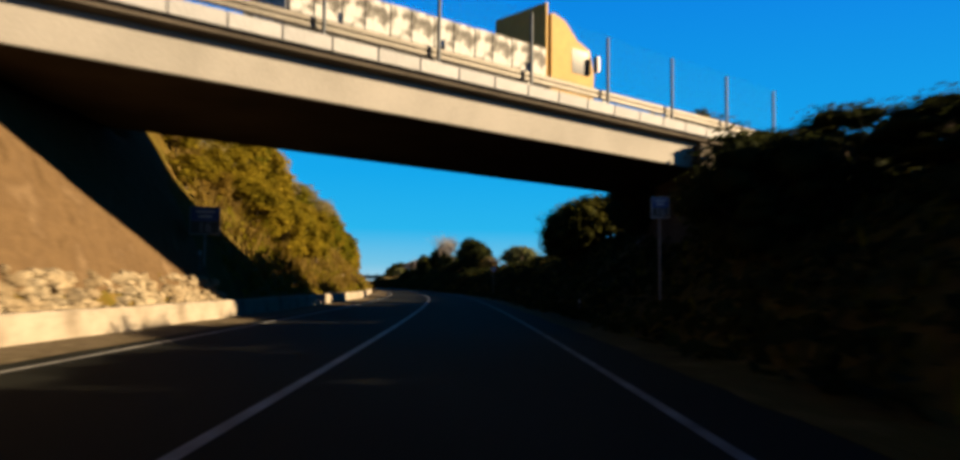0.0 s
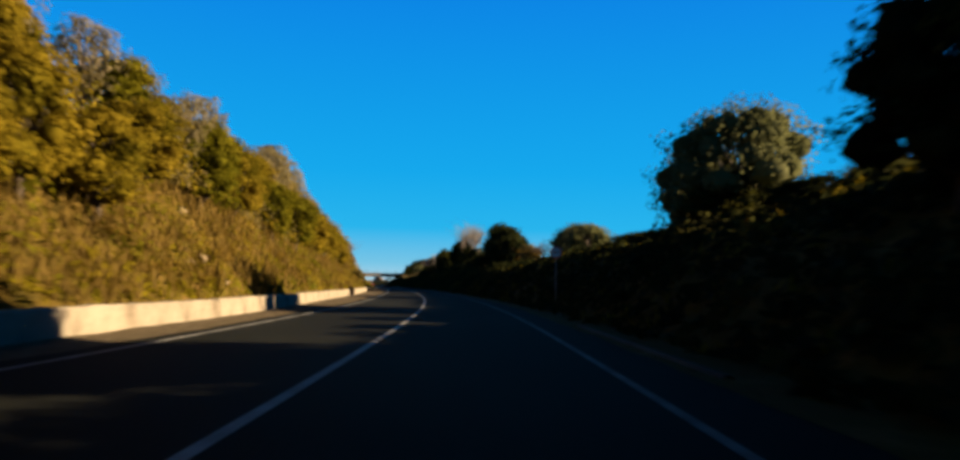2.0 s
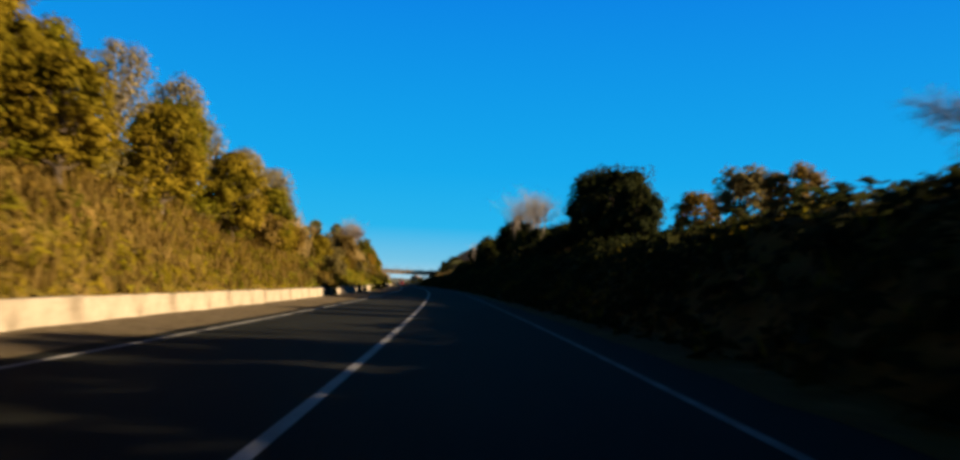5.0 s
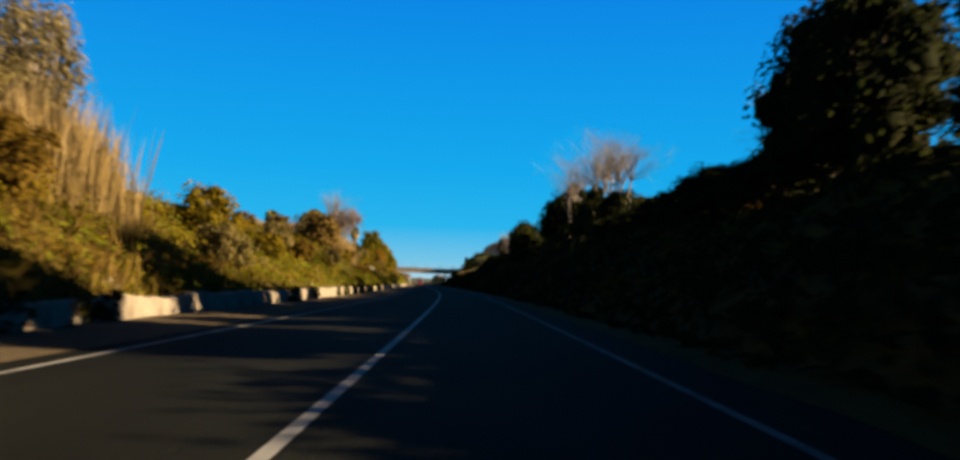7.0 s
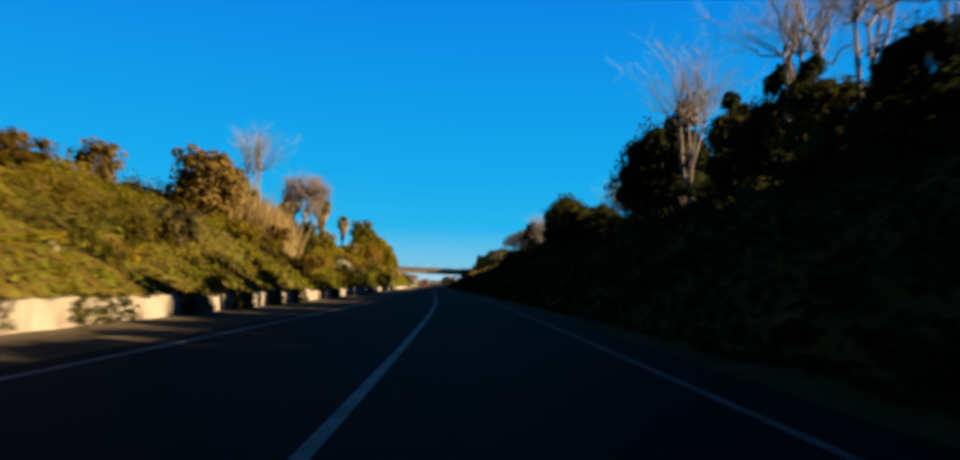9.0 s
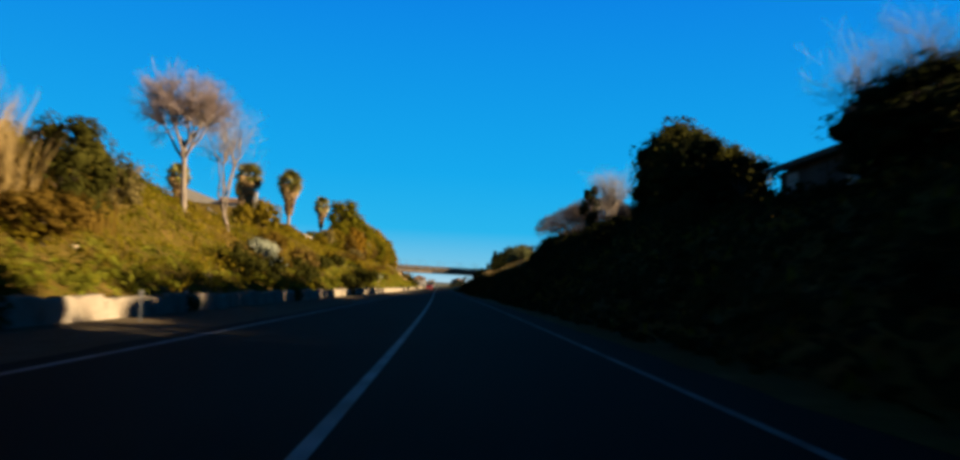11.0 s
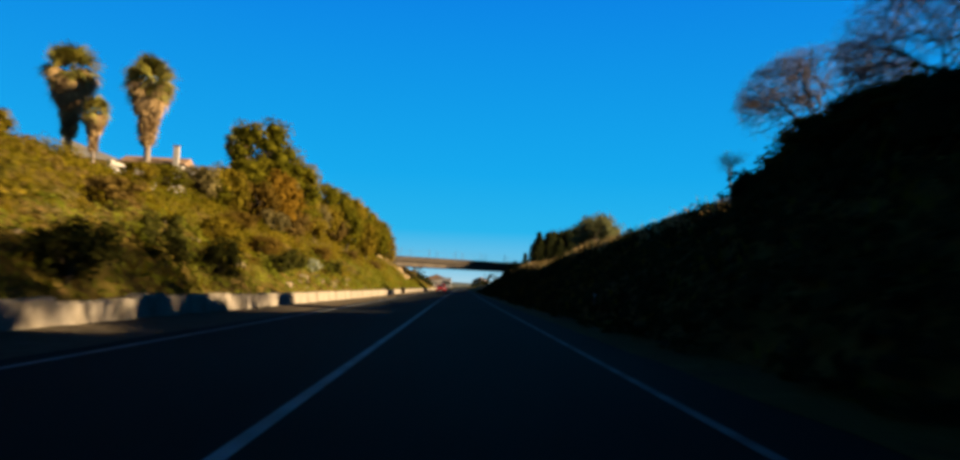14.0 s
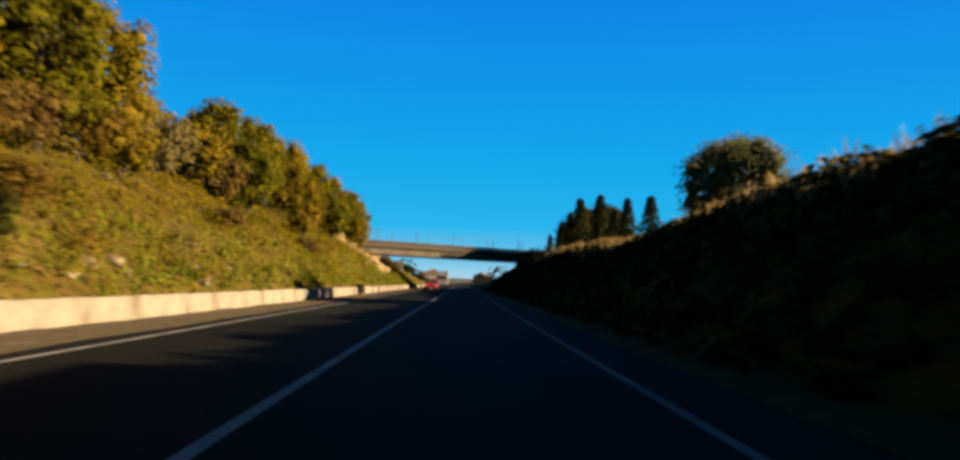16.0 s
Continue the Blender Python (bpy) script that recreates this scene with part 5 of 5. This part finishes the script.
def flatbed_truck(m):
    """A cab-over truck with a low sided bed, driving along +x."""
    ob = thing("flatbed_truck", m, "yellow cab truck with white patchy side boards on the overpass", "truck")
    cab = [(0.0, 0.75), (0.0, 3.35), (0.15, 3.45), (0.75, 3.3), (1.25, 2.7), (1.95, 2.55), (2.12, 1.7), (2.15, 0.75)]
    bm = bmesh.new()
    prism(bm, cab, -1.22, 1.22)
    bmesh.ops.bevel(bm, geom=bm.edges[:], offset=0.05, segments=2, affect="EDGES")
    c = part("cab", bm, M_YELLOW, ob, "yellow painted cab with a roof fairing")
    for side in (-1, 1):
        part("side_window", boxed(1.0, 1.86, side * 1.2 - 0.03, side * 1.2 + 0.035, 1.6, 2.46, bevel=0.02), M_GLASS, c, "dark side window")
        part("mirror", boxed(1.95, 2.1, side * 1.42 - 0.1, side * 1.42 + 0.1, 1.75, 2.3, bevel=0.03), M_BLACK, c, "black wing mirror")
    bm = bmesh.new()
    prism(bm, [(2.13, 1.75), (1.98, 2.48), (2.01, 2.49), (2.16, 1.75)], -1.08, 1.08)
    part("windscreen", bm, M_GLASS, c, "dark windscreen")
    part("bumper", boxed(1.7, 2.25, -1.22, 1.22, 0.4, 0.8, bevel=0.05), M_BLACK, c, "dark bumper")
    for side in (-0.85, 0.85):
        part("headlight", boxed(2.14, 2.2, side - 0.2, side + 0.2, 0.85, 1.05, bevel=0.02), M_WHITE, c, "clear headlight")
    part("bulkhead", boxed(-0.22, -0.1, -1.22, 1.22, 0.95, 3.7, bevel=0.02), M_YELLOW, ob, "tall ochre bulkhead behind the cab")
    part("chassis", boxed(-9.2, 1.9, -0.45, 0.45, 0.55, 0.95, bevel=0.02), M_BLACK, ob, "dark steel chassis")
    part("bed", boxed(-9.3, -0.25, -1.22, 1.22, 0.95, 1.12, bevel=0.02), M_BLACK, ob, "dark load bed")
    me = bpy.data.meshes.new("side_board")
    bm = boxed(0.01, 1.49, -0.03, 0.03, 0, 1.05, bevel=0.015)
    box(bm, 0.7, 0.78, -0.05, 0.05, 0.0, 1.05, bevel=0.01)
    bm.to_mesh(me)
    bm.free()
    me.materials.append(M_TARP)
    for side in (-1.25, 1.25):
        for k in range(6):
            o = new("side_board", me)
            o.parent = ob
            o.matrix_basis = pose(-9.25 + 1.5 * k, side, 1.1)
            tagged(o, "white board with worn grey patches")
    part("tail_board", boxed(-9.33, -9.27, -1.22, 1.22, 1.1, 2.1, bevel=0.015), M_TARP, ob, "white tail board")
    part("load", boxed(-9.2, -0.3, -1.15, 1.15, 1.13, 1.95, bevel=0.1), M_TARP, ob, "pale sheeted load")
    for x in (1.15, -6.2, -7.5):
        for y in (-1.03, 1.03):
            wheel(ob, x, y, 0.5, 0.3)
    return ob


flatbed_truck(NEAR @ pose(5.3, 2.6, 5.4 + 1.195))


def small_car(m, paint, label):
    """A small hatchback, driving along +x."""
    ob = thing("car", m, label, "car")
    bm = bmesh.new()
    prism(bm, [(-1.95, 0.35), (-2.0, 0.85), (-1.85, 1.0), (1.0, 0.98), (1.85, 0.82), (2.0, 0.6), (1.98, 0.3)], -0.85, 0.85)
    bmesh.ops.bevel(bm, geom=bm.edges[:], offset=0.09, segments=3, affect="EDGES")
    body = part("body", bm, paint, ob)
    bm = bmesh.new()
    prism(bm, [(-1.8, 0.95), (-1.55, 1.4), (-1.2, 1.48), (0.1, 1.47), (0.95, 0.95)], -0.72, 0.72)
    bmesh.ops.bevel(bm, geom=bm.edges[:], offset=0.07, segments=2, affect="EDGES")
    roof = part("cabin", bm, paint, ob)
    bm = bmesh.new()
    prism(bm, [(0.25, 1.40), (0.28, 1.42), (0.98, 1.0), (0.92, 0.99)], -0.62, 0.62)
    part("windscreen", bm, M_GLASS, roof, "dark windscreen")
    for side in (-1, 1):
        bm = bmesh.new()
        prism(bm, [(-1.5, 1.02), (-1.4, 1.36), (0.05, 1.38), (0.6, 1.02)], side * 0.70 - 0.03, side * 0.70 + 0.035)
        part("side_window", bm, M_GLASS, roof, "dark side window")
        part("headlight", boxed(1.84, 1.99, side * 0.62 - 0.16, side * 0.62 + 0.16, 0.62, 0.78, bevel=0.03), M_WHITE, body, "clear headlight")
        for x in (-1.25, 1.25):
            wheel(ob, x, side * 0.76, 0.3, 0.2)
    part("grille", boxed(1.95, 2.01, -0.4, 0.4, 0.42, 0.6, bevel=0.02), M_BLACK, body, "dark grille")
    part("number_plate", boxed(1.99, 2.02, -0.25, 0.25, 0.34, 0.42), M_WHITE, body, "plain white plate")
    return ob


def box_truck(m):
    """A white box lorry, driving along +x."""
    ob = thing("box_truck", m, "white box truck far along the road", "truck")
    bm = bmesh.new()
    prism(bm, [(2.2, 0.6), (2.2, 2.5), (3.4, 2.45), (3.9, 1.6), (3.95, 0.6)], -1.05, 1.05)
    bmesh.ops.bevel(bm, geom=bm.edges[:], offset=0.06, segments=2, affect="EDGES")
    cab = part("cab", bm, M_VAN, ob)
    bm = bmesh.new()
    prism(bm, [(3.88, 1.66), (3.45, 2.38), (3.49, 2.39), (3.93, 1.66)], -0.9, 0.9)
    part("windscreen", bm, M_GLASS, cab, "dark windscreen")
    part("bumper", boxed(3.8, 4.02, -1.05, 1.05, 0.4, 0.75, bevel=0.04), M_BLACK, cab, "dark bumper")
    part("cargo_box", boxed(-3.4, 2.1, -1.15, 1.15, 0.9, 3.2, bevel=0.04), M_VAN, ob, "white cargo box")
    part("chassis", boxed(-3.3, 3.0, -0.5, 0.5, 0.5, 0.88), M_BLACK, ob)
    for x in (-2.2, 3.0):
        for y in (-0.92, 0.92):
            wheel(ob, x, y, 0.42, 0.26)
    return ob


small_car(spot(430, -1.9, 0.056, 90 + 180), M_CARRED, "bright red hatchback coming along the far lane")
box_truck(spot(486, -1.9, 0.056, 90 + 180))


# ---- signs and posts ----
def text_mesh(name, body, size, parent, m, material, label=""):
    cu = bpy.data.curves.new(name, "FONT")
    cu.body, cu.size, cu.align_x, cu.align_y, cu.extrude = body, size, "CENTER", "CENTER", 0.002
    tmp = new("tmp_text", cu)
    me = bpy.data.meshes.new_from_object(tmp.evaluated_get(bpy.context.evaluated_depsgraph_get()))
    bpy.data.objects.remove(tmp)
    me.materials.clear()
    me.materials.append(material)
    o = part(name, me, material, parent, label)
    o.matrix_basis = m
    return o


def distance_sign(s, d, w, h, centre, label):
    """A blue plate with an unreadable line above and the number 16 below, on one post, facing the traffic."""
    m = spot(s, d)
    ob = thing("distance_sign", m, label, "road sign", "distance signs")
    z = centre - m.translation.z
    bm = bmesh.new()
    cyl(bm, (0, 0.06, -0.3), (0, 0.06, z + h * 0.4), 0.026, 0.026, 12)
    part("post", bm, M_STEEL, ob, "grey metal post")
    plate = part("plate", boxed(-w / 2, w / 2, -0.012, 0.012, z - h / 2, z + h / 2, bevel=0.008), M_PANEL, ob, "plate with a white rim")
    part("blue_field", boxed(-w / 2 + 0.03, w / 2 - 0.03, -0.020, -0.0125, z - h * 0.01, z + h / 2 - 0.03), M_BLUE, plate, "blue field")
    part("number_field", boxed(-w / 2 + 0.03, w / 2 - 0.03, -0.020, -0.0125, z - h / 2 + 0.03, z - h * 0.02), M_BLACK, plate, "dark field")
    num_m, num = M_PANEL, z - h * 0.25
    for k, ww in enumerate((0.62, 0.44)):
        part("text_bar", boxed(-w * ww / 2, w * ww / 2, -0.026, -0.021, z + h * (0.28 - 0.17 * k), z + h * (0.35 - 0.17 * k)), M_WHITE, plate, "white line of writing")
    text_mesh("number", "16", h * 0.5, plate, Matrix.Translation((0, -0.026, num)) @ pose(0, 0, 0, 90, 0, 0), num_m)
    return ob


distance_sign(19.8, 6.75, 0.46, 0.54, 3.16, "blue and white roadside distance sign on a grey post")
distance_sign(26.3, -6.6, 1.0, 0.92, 3.18, "large blue and white distance sign behind the low wall")


def round_sign(s, d, zc, r, label):
    m = spot(s, d, turn=heading(s) - 9)
    ob = thing("round_sign", m, label, "road sign")
    z = zc - m.translation.z
    bm = bmesh.new()
    cyl(bm, (0, 0.05, -0.3), (0, 0.05, z + r * 0.6), 0.026, 0.026, 12)
    part("post", bm, M_STEEL, ob, "pale metal post")
    bm = bmesh.new()
    cyl(bm, (0, 0.012, z), (0, -0.012, z), r, r, 40)
    disc = part("disc", bm, M_RED, ob, "red rimmed disc")
    bm = bmesh.new()
    cyl(bm, (0, -0.0125, z), (0, -0.019, z), r * 0.74, r * 0.74, 40)
    part("white_field", bm, M_WHITE, disc, "white field")
    for x, paint in ((-0.26 * r, M_RED), (0.26 * r, M_BLACK)):
        part("symbol", boxed(x - 0.17 * r, x + 0.17 * r, -0.024, -0.0195, z - 0.16 * r, z + 0.18 * r, bevel=0.002), paint, disc, "plain symbol block")
    return ob


round_sign(78.2, 6.4, 2.82, 0.29, "round red and white sign on a post above the verge")


def delineator(s, d, label="thin grey marker post with a white reflector"):
    ob = thing("marker_post", spot(s, d), label, "marker post", "marker posts")
    bm = bmesh.new()
    cyl(bm, (0, 0, -0.3), (0, 0, 0.72), 0.016, 0.016, 10)
    part("post", bm, M_FENCE, ob)
    part("reflector", boxed(-0.04, 0.04, -0.035, -0.017, 0.62, 0.74, bevel=0.006), M_PANEL, ob, "small white reflector plate")
    return ob


for q, dd in ((28.8, 6.1), (212.4, 6.2), (226.2, 6.1), (318.7, 6.5), (244.1, -6.2), (248.0, -6.4), (25.6, -6.5)):
    delineator(q, dd)


def wall_box(s, label):
    """A dark metal box on a plinth against the wall's road side."""
    ob = thing("roadside_box", spot(s, float(wall_d(s)) + 0.32), label, "utility box", "roadside boxes")
    part("plinth", boxed(-0.3, 0.3, -0.4, 0.4, -0.1, 0.1, bevel=0.02), M_WALL, ob)
    b = part("housing", boxed(-0.26, 0.26, -0.35, 0.35, 0.1, 0.72, bevel=0.03), M_BOX, ob, "dark rusty housing")
    part("lid", boxed(-0.29, 0.29, -0.38, 0.38, 0.72, 0.78, bevel=0.015), M_BOX, ob)
    part("door", boxed(-0.2, 0.2, -0.365, -0.352, 0.16, 0.66, bevel=0.004), M_BOX, b)
    return ob


# this first one is added for what looks like a shadow on the wall
wall_box(111.5, "dark block standing against the low wall")
wall_box(392, "dark block standing against the low wall")

# ---- house above the hillside ----
def house(m):
    ob = thing("house", m, "white rendered house with a brown tiled roof among palms", "house")
    wall = part("wall", boxed(-4.5, 4.5, -3.5, 3.5, -2.5, 3.2, bevel=0.03), M_RENDER, ob, "white rendered walls")
    bm = bmesh.new()
    prism(bm, [(-4.0, 3.12), (-4.0, 3.28), (0, 4.6), (4.0, 3.28), (4.0, 3.12)], -4.9, 4.9)
    bmesh.ops.rotate(bm, matrix=Matrix.Rotation(math.pi / 2, 3, "Z"), verts=bm.verts)
    part("roof", bm, M_ROOF, ob, "low pitched brown tile roof")
    tower = part("chimney", boxed(3.2, 4.0, -4.4, -3.52, -1.0, 5.8, bevel=0.03), M_RENDER, ob, "tall white chimney stack")
    part("cap", boxed(3.1, 4.1, -4.5, -3.42, 5.8, 5.95, bevel=0.02), M_ROOF, tower)
    bm = bmesh.new()
    prism(bm, [(-13.5, -3.0), (-13.5, 6.6), (-4.6, 3.4), (-4.6, -3.0)], -3.0, -2.7)
    part("side_wall", bm, M_RENDER, ob, "white wall stepping down beside the house")
    bm = bmesh.new()
    cyl(bm, (5.6, -1.5, -3.0), (5.6, -1.5, 2.9), 1.2, 1.2, 24)
    part("turret", bm, M_RENDER, ob, "round cream corner room")
    for x in (-2.8, 0.2):
        win = part("window", boxed(x - 0.6, x + 0.6, -3.56, -3.48, 1.0, 2.3, bevel=0.01), M_WHITE, ob, "white framed window")
        for k in (-0.28, 0.28):
            part("pane", boxed(x + k - 0.24, x + k + 0.24, -3.58, -3.565, 1.08, 2.22), M_GLASS, win)
    return ob


_hm = spot(415, -46.6, 0.0, 6)
_hm.translation.z = 15.3
house(_hm)


def garden_wall(pts, h, label):
    ob = thing("garden_wall", spot(*pts[0]), label, "wall", "garden walls")
    inv = ob.matrix_basis.inverted()
    for a, b in zip(pts[:-1], pts[1:]):
        p, q = inv @ spot(*a).translation, inv @ spot(*b).translation
        bm = bmesh.new()
        t = (q - p).normalized()
        n = Vector((-t.y, t.x, 0)).normalized() * 0.12
        low = Vector((0, 0, -0.5))
        up = Vector((0, 0, h))
        vs = [bm.verts.new(w) for w in (p - n + low, q - n + low, q + n + low, p + n + low, p - n + up, q - n + up, q + n + up, p + n + up)]
        for f in ((0, 1, 2, 3), (4, 5, 6, 7), (0, 1, 5, 4), (1, 2, 6, 5), (2, 3, 7, 6), (3, 0, 4, 7)):
            bm.faces.new([vs[i] for i in f])
        part("wall_run", bm, M_RENDER, ob)
    return ob


garden_wall([(333, -17.8), (339, -17.4), (346, -17.2)], 0.8, "low pale garden wall above the hillside")
garden_wall([(342.5, -22.6), (352, -28), (366, -36), (381, -44.5)], 0.9, "long white wall climbing behind the palms")
garden_wall([(322, 14.5), (331, 14.2), (340, 14.4)], 1.0, "low wall on the shaded bank's crest")

# ---- shed on the shaded bank ----
def shed(m, length, label):
    """A low shed along its own y with a single-pitch roof; the wall facing the road is pieced from pale panels."""
    ob = thing("shed", m, label, "shed")
    part("wall", boxed(-1.9, 1.9, -length / 2, length / 2, -1.0, 1.9, bevel=0.02), M_CONCRETE_DARK, ob, "dark rendered walls")
    bm = bmesh.new()
    prism(bm, [(-2.4, 1.95), (-2.4, 2.07), (2.3, 2.75), (2.3, 2.6)], -length / 2 - 0.4, length / 2 + 0.4)
    part("roof", bm, M_OLDCON, ob, "sheet roof with a single pitch")
    for k in range(4):
        y = -length / 2 + 1.4 + k * (length - 2.8) / 3
        part("panel", boxed(-1.96, -1.905, y - 0.55, y + 0.55, 0.1, 1.7, bevel=0.008), M_RENDER if k % 2 else M_CONCRETE_DARK, ob, "pale wall panel" if k % 2 else "")
    part("fascia", boxed(-2.46, -2.41, -length / 2 - 0.4, length / 2 + 0.4, 1.86, 2.1, bevel=0.008), M_CONCRETE_DARK, ob)
    return ob


_sm = spot(256.3, 18.3, 0.0)
_sm.translation.z = 5.2
shed(_sm, 11.0, "low dark shed with pale panels on the bank")


def satellite_dish(m):
    ob = thing("satellite_dish", m, "grey satellite dish on a mast above the shed roof", "satellite dish")
    bm = bmesh.new()
    cyl(bm, (0, 0.12, -0.15), (0, 0.12, 1.5), 0.035, 0.035, 10)
    part("mast", bm, M_FENCE, ob, "thin metal mast")
    rings, around, vs, fs = 6, 28, [(0, 0, 0)], []
    for i in range(1, rings + 1):
        r = 0.5 * i / rings
        vs += [(r * math.cos(a), r * math.sin(a) * 1.08, 0.5 * r * r) for a in (2 * math.pi * k / around for k in range(around))]
    bm = bmesh.new()
    bv = [bm.verts.new(v) for v in vs]
    for k in range(around):
        bm.faces.new((bv[0], bv[1 + k], bv[1 + (k + 1) % around]))
        for i in range(rings - 1):
            a, b = 1 + i * around, 1 + (i + 1) * around
            bm.faces.new((bv[a + k], bv[b + k], bv[b + (k + 1) % around], bv[a + (k + 1) % around]))
    made = bmesh.ops.solidify(bm, geom=bm.faces[:], thickness=0.02)
    dish = part("dish", bm, M_FENCE, ob, "shallow grey bowl")
    dish.matrix_basis = pose(0, 0, 1.45, 68, 0, 200)
    bm = bmesh.new()
    cyl(bm, (0, -0.45, 0.12), (0, -0.05, 0.62), 0.014, 0.014, 8)
    cyl(bm, (0, -0.05, 0.56), (0, 0.0, 0.7), 0.035, 0.03, 10)
    part("receiver_arm", bm, M_FENCE, dish, "thin arm with a receiver")
    return ob


_dm = spot(257.5, 17.7, 0.0)
_dm.translation.z = 7.55
satellite_dish(_dm)

# ---- distance ----
def far_house(m, w, dep, h, paint):
    ob = thing("village_house", m, "pale distant house beside the road", "house", "distant houses")
    part("wall", boxed(-w / 2, w / 2, -dep / 2, dep / 2, -1.0, h, bevel=0.04), paint, ob)
    bm = bmesh.new()
    prism(bm, [(-w / 2 - 0.4, h - 0.05), (-w / 2 - 0.4, h + 0.1), (0, h + w * 0.22), (w / 2 + 0.4, h + 0.1), (w / 2 + 0.4, h - 0.05)], -dep / 2 - 0.4, dep / 2 + 0.4)
    part("roof", bm, M_ROOF, ob, "brown tiled roof")
    for k in range(2):
        for x in (-w * 0.25, w * 0.25):
            part("window", boxed(x - 0.5, x + 0.5, -dep / 2 - 0.05, -dep / 2 + 0.05, 0.9 + k * 2.8, 2.2 + k * 2.8, bevel=0.01), M_GLASS, ob)
    return ob


for q, dd, w, h, paint in ((700, -13, 8, 3.6, M_RENDER), (745, -12, 8, 4.4, M_PANEL), (770, 14, 9, 3.8, M_RENDER), (840, -14, 10, 5.0, M_RENDER), (880, 17, 9, 5.0, M_PANEL)):
    far_house(spot(q, dd, 0.3, heading(q) + (8 if dd < 0 else -10)), w, 9.0, h, paint)

g = np.random.default_rng(41)
s = np.concatenate([g.uniform(500, 900, 420), g.uniform(560, 1300, 260)])
d = np.concatenate([g.uniform(9, 60, 340) * g.choice([-1, 1], 340), g.uniform(40, 260, 340) * g.choice([-1, 1], 340)])
scrub("far_woods", "distant dark trees along the road", M_SHADE_LEAF, s, d, g.uniform(1.2, 3.0, len(s)), 32, 0.6, "woods", 0.9)
hx = np.linspace(-1800, 1800, 90)
hz = 3 + 10 * vnoise(hx, hx * 0, 420, 4) + 4 * vnoise(hx, hx * 0, 90, 9)
v = np.concatenate([np.stack([hx, 0 * hx + 2600, 0 * hx - 5], 1), np.stack([hx, 0 * hx + 2700, hz], 1), np.stack([hx, 0 * hx + 3200, 0 * hx - 5], 1)])
i = np.arange(89)
f = np.concatenate([np.stack([i, i + 1, i + 91, i + 90], 1), np.stack([i + 90, i + 91, i + 181, i + 180], 1)])
tagged(new("backdrop_hills", mesh_np("backdrop_hills", v, f, M_HAZE, True)), "low hazy hills on the horizon", "hills", kind="structure")

# ---- the low wall, block by block ----
low_wall = tagged(new("low_wall"), "low weathered concrete wall along the road's edge", "wall", kind="structure")
def wall_shapes(length, rough, seed):
    """Cast lengths of wall with a sloping face, worn unevenly by rough."""
    made = []
    for k in range(6):
        gg = np.random.default_rng(seed + k)
        bm = bmesh.new()
        n = int(length * 2.5)
        ring = []
        for i in range(n + 1):
            yy = (length - 0.016) * (i / n - 0.5)
            z = 0.60 + gg.uniform(-0.035, 0.03) * rough
            ring.append([bm.verts.new(c) for c in ((0.20 + gg.uniform(-0.015, 0.015) * rough, yy, -0.15), (0.165 + gg.uniform(-0.02, 0.015) * rough, yy, z - 0.05), (0.12, yy, z), (-0.13, yy, z + gg.uniform(-0.01, 0.01)), (-0.18, yy, -0.15))])
        for a, b in zip(ring[:-1], ring[1:]):
            for j in range(4):
                bm.faces.new((a[j], a[j + 1], b[j + 1], b[j]))
        bm.faces.new(ring[0]), bm.faces.new(ring[-1][::-1])
        me = bpy.data.meshes.new("wall_block")
        bmesh.ops.recalc_face_normals(bm, faces=bm.faces)
        bm.to_mesh(me)
        bm.free()
        me.materials.append(M_WALL)
        made.append(me)
    return made


runs, pieces = wall_shapes(6.0, 0.45, 60), wall_shapes(2.0, 1.5, 70)
q = -20.0
gg = np.random.default_rng(77)
while q < 560:
    broken = 150 < q < 322
    length, uneven = (2.0, 1.0) if broken else (6.0, 0.25)
    o = new("wall_block", (pieces if broken else runs)[int(gg.integers(0, 6))])
    o.parent = low_wall
    x0, y0 = road_xy(q, wall_d(q))
    x1, y1 = road_xy(q + length, wall_d(q + length))
    o.matrix_basis = Matrix.LocRotScale((float(x0 + x1) / 2 + gg.uniform(-0.02, 0.02) * uneven, float(y0 + y1) / 2, gg.uniform(-0.03, 0.02) * uneven), Euler((0, 0, math.atan2(float(y1 - y0), float(x1 - x0)) - math.pi / 2)), (1, 1.0, 1 + gg.uniform(-0.07, 0.08) * uneven))
    q += length
